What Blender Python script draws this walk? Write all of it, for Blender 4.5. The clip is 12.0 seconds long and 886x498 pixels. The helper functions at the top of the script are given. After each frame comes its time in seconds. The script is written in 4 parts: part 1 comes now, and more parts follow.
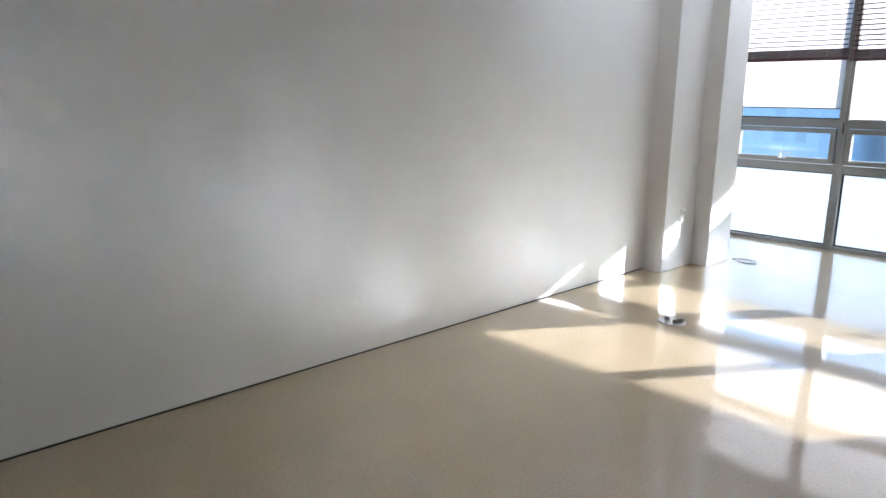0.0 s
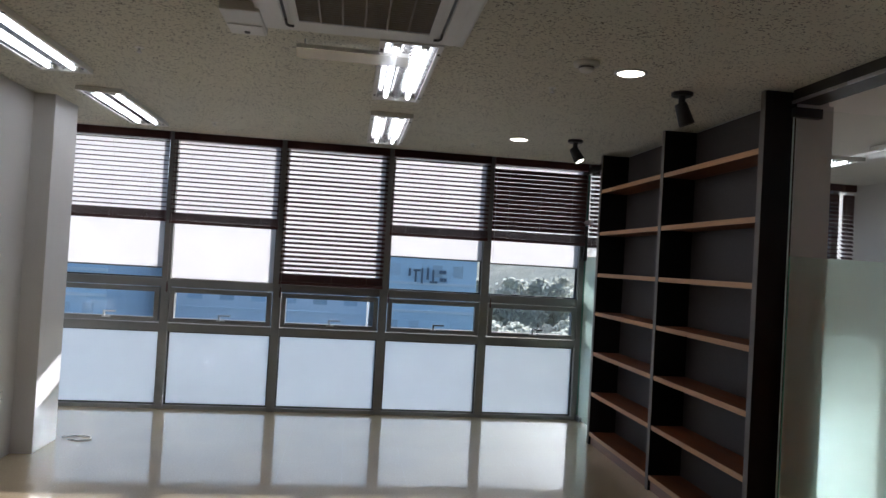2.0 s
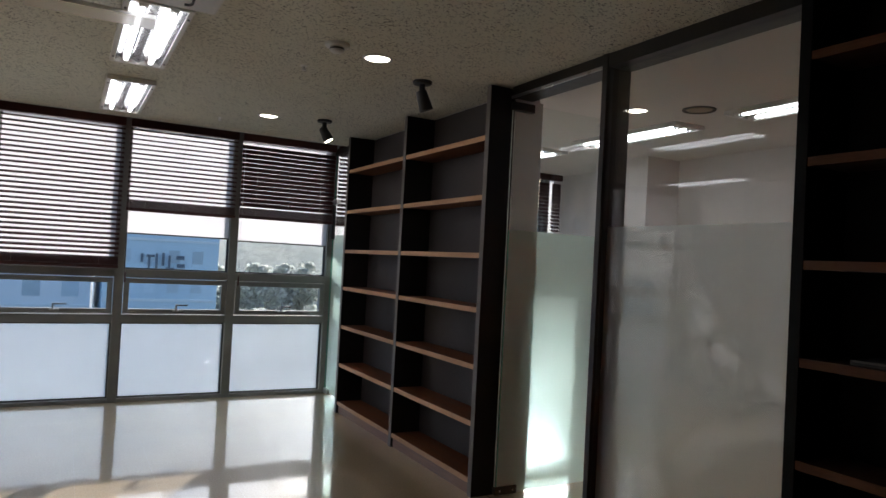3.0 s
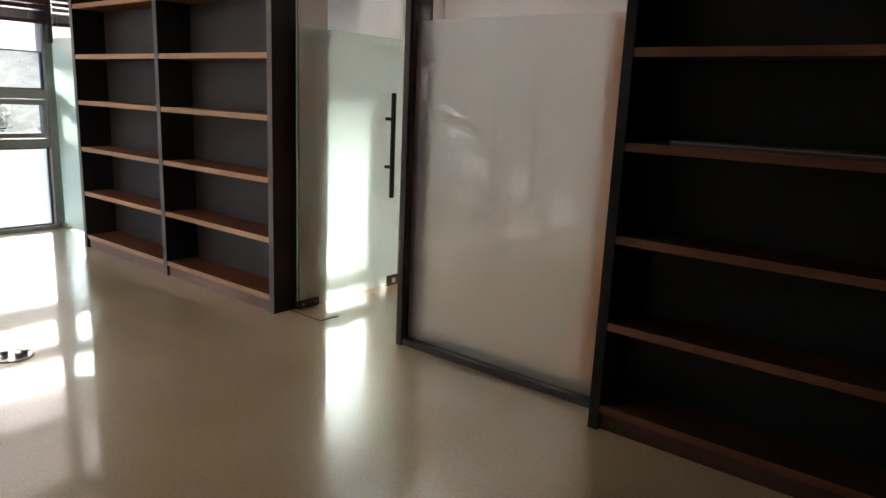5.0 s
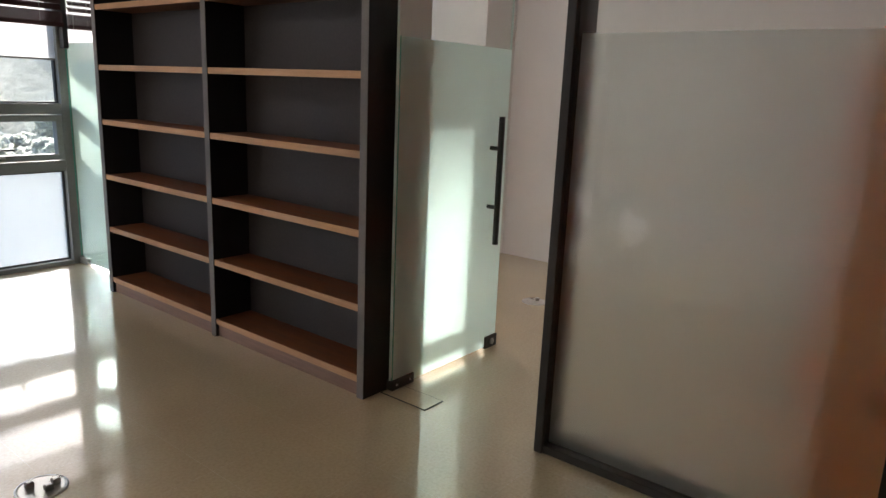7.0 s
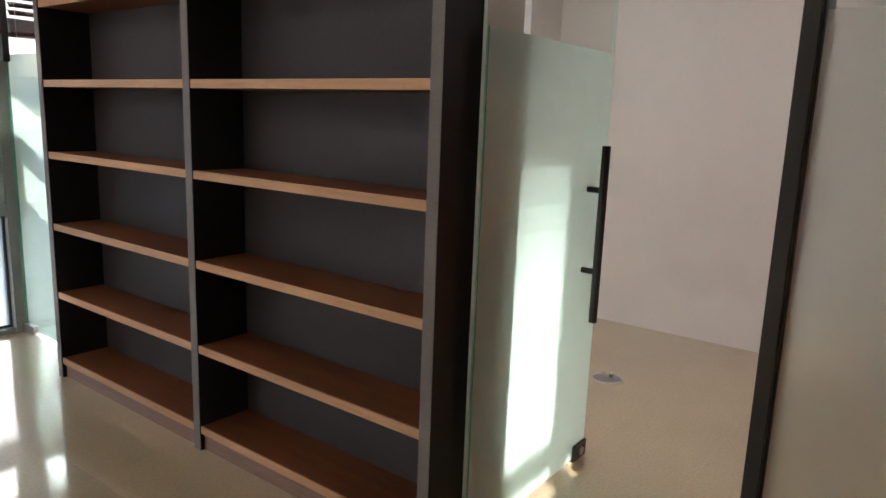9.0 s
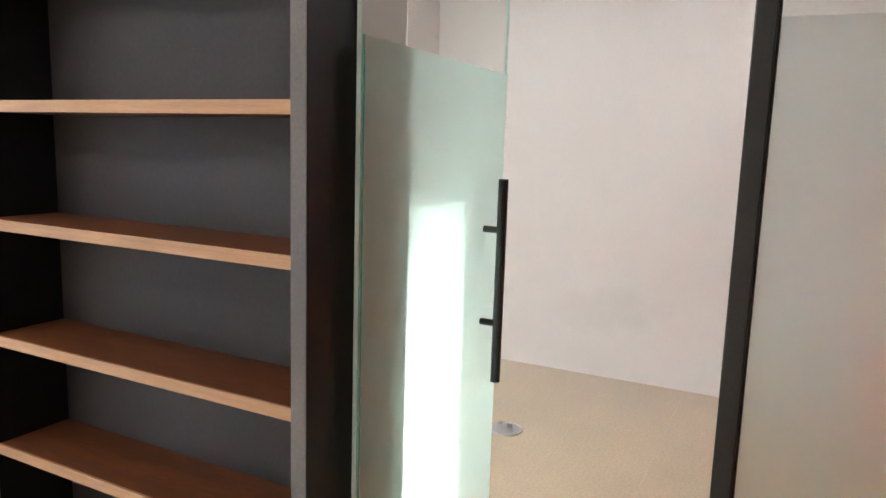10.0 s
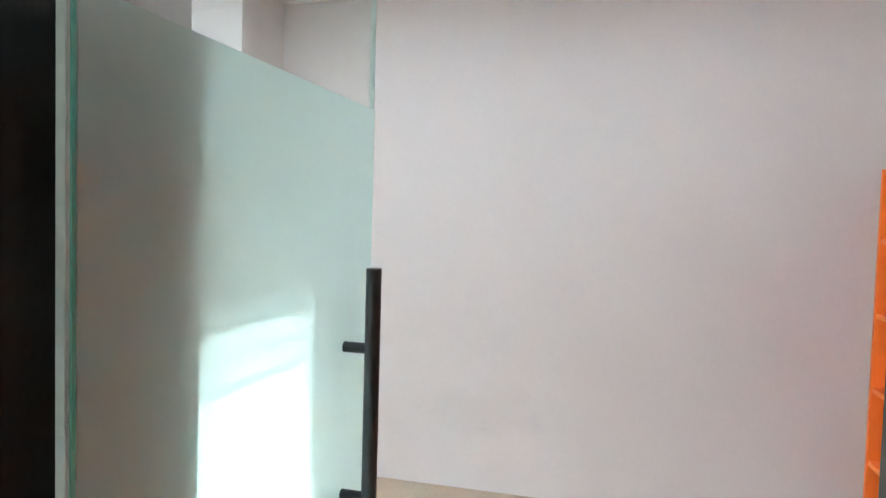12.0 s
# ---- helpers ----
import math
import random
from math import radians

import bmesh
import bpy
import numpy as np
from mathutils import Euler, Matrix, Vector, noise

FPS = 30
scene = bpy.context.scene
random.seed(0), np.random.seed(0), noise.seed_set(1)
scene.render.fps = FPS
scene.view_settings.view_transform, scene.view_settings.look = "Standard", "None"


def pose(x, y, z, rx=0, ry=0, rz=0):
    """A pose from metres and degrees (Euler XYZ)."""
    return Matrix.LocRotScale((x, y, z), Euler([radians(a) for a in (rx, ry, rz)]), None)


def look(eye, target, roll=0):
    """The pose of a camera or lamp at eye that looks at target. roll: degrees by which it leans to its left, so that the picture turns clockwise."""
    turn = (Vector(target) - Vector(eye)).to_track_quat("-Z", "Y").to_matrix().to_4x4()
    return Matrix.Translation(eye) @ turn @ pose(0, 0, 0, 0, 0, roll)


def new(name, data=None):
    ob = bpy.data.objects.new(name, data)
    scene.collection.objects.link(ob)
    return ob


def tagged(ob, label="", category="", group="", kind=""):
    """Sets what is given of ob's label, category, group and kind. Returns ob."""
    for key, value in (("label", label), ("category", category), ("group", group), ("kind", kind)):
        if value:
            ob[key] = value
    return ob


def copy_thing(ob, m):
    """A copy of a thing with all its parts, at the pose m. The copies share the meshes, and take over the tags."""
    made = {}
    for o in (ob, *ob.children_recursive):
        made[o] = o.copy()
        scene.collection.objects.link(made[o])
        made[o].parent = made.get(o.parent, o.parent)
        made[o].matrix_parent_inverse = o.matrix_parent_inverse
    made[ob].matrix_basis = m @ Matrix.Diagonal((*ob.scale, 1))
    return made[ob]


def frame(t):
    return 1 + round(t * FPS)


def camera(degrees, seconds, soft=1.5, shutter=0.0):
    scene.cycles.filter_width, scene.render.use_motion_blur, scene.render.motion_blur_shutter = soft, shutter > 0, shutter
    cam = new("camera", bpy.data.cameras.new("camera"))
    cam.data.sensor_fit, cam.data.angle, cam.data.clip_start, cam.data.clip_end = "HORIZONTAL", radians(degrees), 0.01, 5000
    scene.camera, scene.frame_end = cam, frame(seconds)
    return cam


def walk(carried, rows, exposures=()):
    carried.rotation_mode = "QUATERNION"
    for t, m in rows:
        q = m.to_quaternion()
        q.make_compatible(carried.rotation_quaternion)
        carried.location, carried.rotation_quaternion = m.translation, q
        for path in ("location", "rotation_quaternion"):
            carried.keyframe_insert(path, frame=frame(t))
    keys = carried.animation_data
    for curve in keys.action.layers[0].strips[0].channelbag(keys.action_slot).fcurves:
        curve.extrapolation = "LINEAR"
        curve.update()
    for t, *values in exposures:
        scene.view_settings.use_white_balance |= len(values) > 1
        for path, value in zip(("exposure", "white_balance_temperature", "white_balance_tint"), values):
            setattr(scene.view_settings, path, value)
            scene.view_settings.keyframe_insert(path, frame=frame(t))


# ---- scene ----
cam = camera(65.5, 12.0)
PATH = [
    (0, (0.024, 0.663, 1.454), (-1.4, 1.998, 1.017), 0.5),
    (0.5, (-0.139, 0.732, 1.491), (-1.14, 2.43, 1.15), 1.7),
    (1, (-0.23, 0.889, 1.5), (-0.92, 2.762, 1.382), 1.8),
    (1.5, (-0.425, 0.97, 1.532), (-0.686, 2.953, 1.521), 2.5),
    (2, (-0.489, 1.0, 1.557), (-0.221, 2.982, 1.597), 3.3),
    (2.5, (-0.518, 0.891, 1.474), (0.19, 2.76, 1.547), 3.2),
    (3, (-0.575, 0.822, 1.467), (0.384, 2.576, 1.507), 3.0),
    (3.5, (-0.71, 0.825, 1.387), (0.51, 2.41, 1.397), 3.1),
    (5.3, (-0.762, 1.368, 1.325), (0.773, 2.562, 0.856), 2.6),
    (5.5, (-0.741, 1.463, 1.336), (0.791, 2.656, 0.856), 2.5),
    (6, (-0.698, 1.784, 1.378), (0.829, 2.979, 0.888), 2.6),
    (6.5, (-0.618, 2.033, 1.422), (0.907, 3.23, 0.929), 2.5),
    (7, (-0.451, 2.34, 1.478), (1.077, 3.549, 1.027), 2.4),
    (7.5, (-0.376, 2.702, 1.426), (1.142, 3.946, 1.043), 2.3),
    (7.7, (-0.339, 2.844, 1.432), (1.168, 4.103, 1.053), 2.3),
    (9.3, (0.258, 3.404, 1.438), (1.885, 4.504, 1.064), 2.0),
    (9.5, (0.308, 3.46, 1.458), (2.006, 4.452, 1.094), 2.0),
    (10, (0.518, 3.574, 1.45), (2.286, 4.461, 1.156), 1.8),
    (10.5, (0.696, 3.678, 1.472), (2.485, 4.549, 1.271), 1.6),
    (11, (0.875, 3.807, 1.5), (2.676, 4.667, 1.367), 1.5),
    (11.5, (1.051, 3.866, 1.492), (2.923, 4.562, 1.38), 2.3),
    (12, (1.292, 3.915, 1.463), (3.222, 4.431, 1.368), 1.6),
]
EXPOSURES = [(0.0, 1.9, 5450, 12), (0.5, 1.42, 5450, 12), (1.0, 0.92, 5600, 13), (1.5, 0.65, 5700, 14), (2.5, 0.62, 5750, 14), (3.5, 0.95, 6050, 16), (5.5, 1.75, 6300, 17), (6.5, 1.58, 6250, 16), (7.0, 1.45, 6200, 15), (7.5, 1.1, 6100, 14), (9.5, 2.25, 6250, 15), (10.0, 2.68, 5850, 12), (10.5, 2.68, 5700, 11), (12.0, 2.65, 5350, 9)]
walk(cam, [(t, look(eye, target, roll)) for t, eye, target, roll in PATH], EXPOSURES)

# ---- world, sun, exposure ----
SUN_TRAVEL = Vector((-0.49, -0.77, -0.284)).normalized()
world = bpy.data.worlds.new("sky")
scene.world = world
world.use_nodes = True
wn = world.node_tree.nodes
sky = wn.new("ShaderNodeTexSky")
sky.sky_type, sky.sun_disc = "NISHITA", False
sky.sun_elevation, sky.sun_rotation = radians(17.3), radians(32.5)
sky.air_density, sky.dust_density = 1.0, 1.5
world.node_tree.links.new(sky.outputs[0], wn["Background"].inputs[0])
scene.cycles.caustics_reflective, scene.cycles.blur_glossy, scene.cycles.sample_clamp_indirect = True, 0.0, 0.0
wn["Background"].inputs[1].default_value = 0.15
sun = new("sun", bpy.data.lights.new("sun", "SUN"))
sun.data.energy, sun.data.angle, sun.data.color = 5.0, radians(0.6), (1.0, 0.94, 0.85)
sun.matrix_world = look((20, 40, 20), Vector((20, 40, 20)) + SUN_TRAVEL)


# ---- materials ----
def nodes_of(name):
    m = bpy.data.materials.new(name)
    m.use_nodes = True
    return m, m.node_tree.nodes, m.node_tree.links, m.node_tree.nodes["Principled BSDF"]


def surface(name, a, b, rough=0.5, scale=6.0, grain=120.0, bump=0.1, metal=0.0, stretch=(1, 1, 1), vary=0.0, spec=0.5, rough_var=0.12, coat=0.0, dist=0.002):
    """Two colours mixed by a broad and a fine noise, with relief and uneven gloss."""
    m, n, l, bsdf = nodes_of(name)
    tc, mp = n.new("ShaderNodeTexCoord"), n.new("ShaderNodeMapping")
    mp.inputs["Scale"].default_value = stretch
    l.new(tc.outputs["Object"], mp.inputs[0])
    big, fine = n.new("ShaderNodeTexNoise"), n.new("ShaderNodeTexNoise")
    big.inputs["Scale"].default_value, big.inputs["Detail"].default_value = scale, 5
    fine.inputs["Scale"].default_value, fine.inputs["Detail"].default_value = grain, 4
    l.new(mp.outputs[0], big.inputs["Vector"]), l.new(mp.outputs[0], fine.inputs["Vector"])
    add = n.new("ShaderNodeMath")
    add.operation = "MULTIPLY_ADD"
    add.inputs[1].default_value, add.inputs[2].default_value = 0.45, -0.02
    l.new(fine.outputs[0], add.inputs[0])
    tot = n.new("ShaderNodeMath")
    tot.operation = "MULTIPLY_ADD"
    tot.inputs[1].default_value = 0.6
    l.new(big.outputs[0], tot.inputs[0]), l.new(add.outputs[0], tot.inputs[2])
    ramp = n.new("ShaderNodeValToRGB")
    ramp.color_ramp.elements[0].position, ramp.color_ramp.elements[1].position = 0.33, 0.68
    ramp.color_ramp.elements[0].color, ramp.color_ramp.elements[1].color = (*a, 1), (*b, 1)
    l.new(tot.outputs[0], ramp.inputs[0])
    col = ramp.outputs[0]
    if vary:
        info, hsv, mr = n.new("ShaderNodeObjectInfo"), n.new("ShaderNodeHueSaturation"), n.new("ShaderNodeMapRange")
        mr.inputs["To Min"].default_value, mr.inputs["To Max"].default_value = 1 - vary, 1 + vary
        l.new(info.outputs["Random"], mr.inputs["Value"]), l.new(mr.outputs[0], hsv.inputs["Value"]), l.new(col, hsv.inputs["Color"])
        col = hsv.outputs[0]
    l.new(col, bsdf.inputs["Base Color"])
    mr = n.new("ShaderNodeMapRange")
    mr.inputs["To Min"].default_value, mr.inputs["To Max"].default_value = max(0.02, rough - rough_var), min(1, rough + rough_var)
    l.new(big.outputs[0], mr.inputs["Value"]), l.new(mr.outputs[0], bsdf.inputs["Roughness"])
    bsdf.inputs["Metallic"].default_value, bsdf.inputs["Specular IOR Level"].default_value, bsdf.inputs["Coat Weight"].default_value = metal, spec, coat
    if bump:
        bp = n.new("ShaderNodeBump")
        bp.inputs["Strength"].default_value, bp.inputs["Distance"].default_value = bump, dist
        l.new(fine.outputs[0], bp.inputs["Height"]), l.new(bp.outputs[0], bsdf.inputs["Normal"])
    return m


def glowing(name, colour, strength):
    m, n, l, bsdf = nodes_of(name)
    bsdf.inputs["Base Color"].default_value = (*colour, 1)
    bsdf.inputs["Emission Color"].default_value = (*colour, 1)
    bsdf.inputs["Emission Strength"].default_value = strength
    return m


def clear_glass(name, tint, gloss=1.0):
    m, n, l, bsdf = nodes_of(name)
    n.remove(bsdf)
    tr, gl, mix, lw = n.new("ShaderNodeBsdfTransparent"), n.new("ShaderNodeBsdfGlossy"), n.new("ShaderNodeMixShader"), n.new("ShaderNodeLayerWeight")
    po, fr = n.new("ShaderNodeMath"), n.new("ShaderNodeMath")
    po.operation, fr.operation = "POWER", "MULTIPLY_ADD"
    po.inputs[1].default_value, fr.inputs[1].default_value, fr.inputs[2].default_value = 4.5, 0.7 * gloss, 0.035
    lw.inputs["Blend"].default_value = 0.5
    l.new(lw.outputs["Facing"], po.inputs[0]), l.new(po.outputs[0], fr.inputs[0])
    tr.inputs[0].default_value = (*tint, 1)
    gl.inputs["Roughness"].default_value = 0.0
    l.new(fr.outputs[0], mix.inputs[0]), l.new(tr.outputs[0], mix.inputs[1]), l.new(gl.outputs[0], mix.inputs[2])
    l.new(mix.outputs[0], n["Material Output"].inputs[0])
    return m


def frosted(name, colour, haze, rough, gloss=0.04, body=0.22):
    """Etched film: part scatters wholly, part lets blurred shapes through, and a little gloss."""
    m, n, l, bsdf = nodes_of(name)
    n.remove(bsdf)
    tl, rf, df, gl = n.new("ShaderNodeBsdfTranslucent"), n.new("ShaderNodeBsdfRefraction"), n.new("ShaderNodeBsdfDiffuse"), n.new("ShaderNodeBsdfGlossy")
    tc, nz, mx = n.new("ShaderNodeTexCoord"), n.new("ShaderNodeTexNoise"), n.new("ShaderNodeMix")
    mx.data_type = "RGBA"
    nz.inputs["Scale"].default_value, nz.inputs["Detail"].default_value = 2.5, 6
    l.new(tc.outputs["Object"], nz.inputs["Vector"])
    mx.inputs["A"].default_value = (*colour, 1)
    mx.inputs["B"].default_value = (*[c * 0.93 for c in colour], 1)
    l.new(nz.outputs[0], mx.inputs["Factor"])
    for s in (tl, rf, df):
        l.new(mx.outputs["Result"], s.inputs["Color"])
    rf.inputs["Roughness"].default_value, rf.inputs["IOR"].default_value = rough, 1.4
    gl.inputs["Roughness"].default_value = 0.25
    m1, m2, m3 = (n.new("ShaderNodeMixShader") for _ in range(3))
    m1.inputs[0].default_value, m2.inputs[0].default_value, m3.inputs[0].default_value = haze, body, gloss
    l.new(rf.outputs[0], m1.inputs[1]), l.new(tl.outputs[0], m1.inputs[2])
    l.new(m1.outputs[0], m2.inputs[1]), l.new(df.outputs[0], m2.inputs[2])
    l.new(m2.outputs[0], m3.inputs[1]), l.new(gl.outputs[0], m3.inputs[2])
    l.new(m3.outputs[0], n["Material Output"].inputs[0])
    return m


def floor_material():
    m, n, l, bsdf = nodes_of("waxed_vinyl")
    tc = n.new("ShaderNodeTexCoord")
    br = n.new("ShaderNodeTexBrick")
    br.offset, br.inputs["Scale"].default_value = 0.0, 1.0
    br.inputs["Brick Width"].default_value = br.inputs["Row Height"].default_value = 0.45
    br.inputs["Mortar Size"].default_value, br.inputs["Mortar Smooth"].default_value = 0.0012, 0.3
    br.inputs["Color1"].default_value, br.inputs["Color2"].default_value = (0.58, 0.46, 0.285, 1), (0.595, 0.475, 0.30, 1)
    # pale joints: the light they throw back is painted into their colour
    br.inputs["Mortar"].default_value = (0.66, 0.56, 0.40, 1)
    l.new(tc.outputs["Object"], br.inputs["Vector"])
    big, fine, wave = n.new("ShaderNodeTexNoise"), n.new("ShaderNodeTexNoise"), n.new("ShaderNodeTexNoise")
    big.inputs["Scale"].default_value, big.inputs["Detail"].default_value = 1.3, 6
    fine.inputs["Scale"].default_value, fine.inputs["Detail"].default_value = 75, 6
    wave.inputs["Scale"].default_value, wave.inputs["Detail"].default_value, wave.inputs["Roughness"].default_value = 6, 4, 0.55
    for q in (big, fine, wave):
        l.new(tc.outputs["Object"], q.inputs["Vector"])
    mx, mx2 = n.new("ShaderNodeMix"), n.new("ShaderNodeMix")
    mx.data_type = mx2.data_type = "RGBA"
    mx.blend_type = mx2.blend_type = "MULTIPLY"
    rb, rf = n.new("ShaderNodeValToRGB"), n.new("ShaderNodeValToRGB")
    rb.color_ramp.elements[0].position, rb.color_ramp.elements[0].color = 0.3, (0.86, 0.85, 0.82, 1)
    rb.color_ramp.elements[1].position = 0.65
    rf.color_ramp.elements[0].position, rf.color_ramp.elements[0].color = 0.3, (0.85, 0.83, 0.785, 1)
    rf.color_ramp.elements[1].position = 0.6
    l.new(big.outputs[0], rb.inputs[0]), l.new(fine.outputs[0], rf.inputs[0])
    mx.inputs["Factor"].default_value = mx2.inputs["Factor"].default_value = 1.0
    l.new(br.outputs["Color"], mx.inputs["A"]), l.new(rb.outputs[0], mx.inputs["B"])
    l.new(mx.outputs["Result"], mx2.inputs["A"]), l.new(rf.outputs[0], mx2.inputs["B"])
    l.new(mx2.outputs["Result"], bsdf.inputs["Base Color"])
    mr = n.new("ShaderNodeMapRange")
    mr.inputs["From Min"].default_value, mr.inputs["From Max"].default_value = 0.3, 0.7
    mr.inputs["To Min"].default_value, mr.inputs["To Max"].default_value = 0.30, 0.38
    l.new(big.outputs[0], mr.inputs["Value"]), l.new(mr.outputs[0], bsdf.inputs["Roughness"])
    bsdf.inputs["Specular IOR Level"].default_value = 0.8
    bsdf.inputs["Coat Weight"].default_value, bsdf.inputs["Coat Roughness"].default_value, bsdf.inputs["Coat IOR"].default_value = 1.0, 0.06, 2.05
    b1, b2 = n.new("ShaderNodeBump"), n.new("ShaderNodeBump")
    b1.inputs["Strength"].default_value, b1.inputs["Distance"].default_value = 0.45, 0.0013
    b2.inputs["Strength"].default_value, b2.inputs["Distance"].default_value, b2.invert = 0.5, 0.0012, True
    l.new(wave.outputs[0], b1.inputs["Height"]), l.new(br.outputs["Fac"], b2.inputs["Height"])
    l.new(b1.outputs[0], b2.inputs["Normal"]), l.new(b2.outputs[0], bsdf.inputs["Normal"]), l.new(b2.outputs[0], bsdf.inputs["Coat Normal"])
    return m


def ceiling_material():
    """Mineral fibre board: short dark fissures and pinholes in off-white paint."""
    m, n, l, bsdf = nodes_of("mineral_fibre")
    tc, mp, ns = n.new("ShaderNodeTexCoord"), n.new("ShaderNodeMapping"), n.new("ShaderNodeTexNoise")
    mp.inputs["Scale"].default_value = (46, 74, 46)
    ns.inputs["Scale"].default_value = 5
    l.new(tc.outputs["Object"], mp.inputs[0]), l.new(tc.outputs["Object"], ns.inputs["Vector"])
    vo = n.new("ShaderNodeTexVoronoi")
    vo.inputs["Scale"].default_value = 1.0
    warp = n.new("ShaderNodeTexNoise")
    warp.inputs["Scale"].default_value = 40
    l.new(tc.outputs["Object"], warp.inputs["Vector"])
    va = n.new("ShaderNodeVectorMath")
    va.operation = "MULTIPLY_ADD"
    va.inputs[1].default_value = (2.5, 2.5, 2.5)
    l.new(warp.outputs["Color"], va.inputs[0]), l.new(mp.outputs[0], va.inputs[2])
    l.new(va.outputs[0], vo.inputs["Vector"])
    r = n.new("ShaderNodeValToRGB")
    r.color_ramp.elements[0].position, r.color_ramp.elements[0].color = 0.26, (0.085, 0.078, 0.062, 1)
    r.color_ramp.elements[1].position, r.color_ramp.elements[1].color = 0.33, (0.71, 0.685, 0.575, 1)
    l.new(vo.outputs["Distance"], r.inputs[0])
    mx = n.new("ShaderNodeMix")
    mx.data_type, mx.blend_type = "RGBA", "MIX"
    r2 = n.new("ShaderNodeValToRGB")
    r2.color_ramp.elements[0].position, r2.color_ramp.elements[1].position = 0.42, 0.9
    l.new(ns.outputs[0], r2.inputs[0])
    l.new(r2.outputs[0], mx.inputs["Factor"])
    l.new(r.outputs[0], mx.inputs["A"])
    mx.inputs["B"].default_value = (0.70, 0.675, 0.565, 1)
    l.new(mx.outputs["Result"], bsdf.inputs["Base Color"])
    bsdf.inputs["Roughness"].default_value = 0.95
    bp = n.new("ShaderNodeBump")
    bp.inputs["Strength"].default_value, bp.inputs["Distance"].default_value = 0.6, 0.002
    l.new(r.outputs[0], bp.inputs["Height"]), l.new(bp.outputs[0], bsdf.inputs["Normal"])
    return m


M_FLOOR, M_CEIL = floor_material(), ceiling_material()
M_WALL = surface("wall_paint", (0.68, 0.67, 0.66), (0.76, 0.75, 0.74), 0.42, 1.2, 180, 0.12, spec=0.4)
M_WALL2 = surface("warm_wall_paint", (0.60, 0.56, 0.53), (0.66, 0.625, 0.60), 0.6, 0.9, 160, 0.12)
M_CEIL_W = surface("white_ceiling_paint", (0.60, 0.575, 0.53), (0.66, 0.64, 0.595), 0.8, 1.5, 150, 0.12)


def scuffed(m, centre, size):
    """A faint grey rubbed patch on a painted wall."""
    n, l = m.node_tree.nodes, m.node_tree.links
    bsdf = n["Principled BSDF"]
    old = bsdf.inputs["Base Color"].links[0].from_socket
    tc, mp, ns, ad, gr, ramp, mx = (n.new("ShaderNode" + k) for k in ("TexCoord", "Mapping", "TexNoise", "VectorMath", "TexGradient", "ValToRGB", "Mix"))
    mp.vector_type = "TEXTURE"
    mp.inputs["Location"].default_value, mp.inputs["Scale"].default_value = centre, size
    ns.inputs["Scale"].default_value = 5
    ad.operation, ad.inputs[1].default_value = "MULTIPLY_ADD", (0.35, 0.35, 0.35)
    l.new(tc.outputs["Object"], ns.inputs["Vector"]), l.new(ns.outputs["Color"], ad.inputs[0]), l.new(tc.outputs["Object"], ad.inputs[2])
    l.new(ad.outputs[0], mp.inputs[0]), l.new(mp.outputs[0], gr.inputs[0])
    gr.gradient_type = "SPHERICAL"
    ramp.color_ramp.elements[1].position, ramp.color_ramp.elements[1].color = 0.6, (0.2, 0.2, 0.2, 1)
    l.new(gr.outputs[0], ramp.inputs[0])
    mx.data_type, mx.blend_type = "RGBA", "MULTIPLY"
    l.new(ramp.outputs[0], mx.inputs["Factor"]), l.new(old, mx.inputs["A"])
    mx.inputs["B"].default_value = (0.72, 0.72, 0.72, 1)
    l.new(mx.outputs["Result"], bsdf.inputs["Base Color"])


scuffed(M_WALL2, (5.04, 4.72, 0.62), (0.5, 0.50, 0.17))
M_ALU = surface("grey_aluminium", (0.20, 0.20, 0.19), (0.27, 0.27, 0.26), 0.42, 3, 90, 0.05, spec=0.5)
M_ALU_D = surface("dark_gasket", (0.03, 0.03, 0.03), (0.05, 0.05, 0.05), 0.6, 8, 90, 0.05)
M_BLIND = surface("mahogany_slat", (0.045, 0.012, 0.011), (0.085, 0.024, 0.02), 0.4, 4, 60, 0.1, stretch=(1, 12, 12), vary=0.15)
M_CORD = surface("blind_cord", (0.5, 0.47, 0.42), (0.6, 0.57, 0.5), 0.8)
M_BLACK = surface("black_laminate", (0.007, 0.0066, 0.007), (0.014, 0.0133, 0.0137), 0.5, 5, 140, 0.15, stretch=(1, 1, 0.25), spec=0.25)
M_EDGE = surface("grey_laminate", (0.125, 0.108, 0.096), (0.18, 0.158, 0.142), 0.5, 4, 120, 0.1)
M_BACK = surface("charcoal_back", (0.037, 0.0305, 0.029), (0.059, 0.048, 0.0455), 0.6, 3, 70, 0.1)
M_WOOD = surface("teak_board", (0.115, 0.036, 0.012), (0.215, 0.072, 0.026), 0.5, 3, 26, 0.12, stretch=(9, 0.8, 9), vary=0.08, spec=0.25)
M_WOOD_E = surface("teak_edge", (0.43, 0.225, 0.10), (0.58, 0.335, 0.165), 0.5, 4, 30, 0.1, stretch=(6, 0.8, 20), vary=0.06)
M_PLINTH = surface("plinth_board", (0.17, 0.095, 0.065), (0.27, 0.16, 0.11), 0.5, 4, 30, 0.1, stretch=(6, 0.8, 20))
# second shelf: its deep shade is painted into the black and red-brown
M_SHADE_BLACK = surface("shaded_black_laminate", (0.003, 0.003, 0.003), (0.007, 0.0065, 0.006), 0.6, 5, 140, 0.1, spec=0.2)
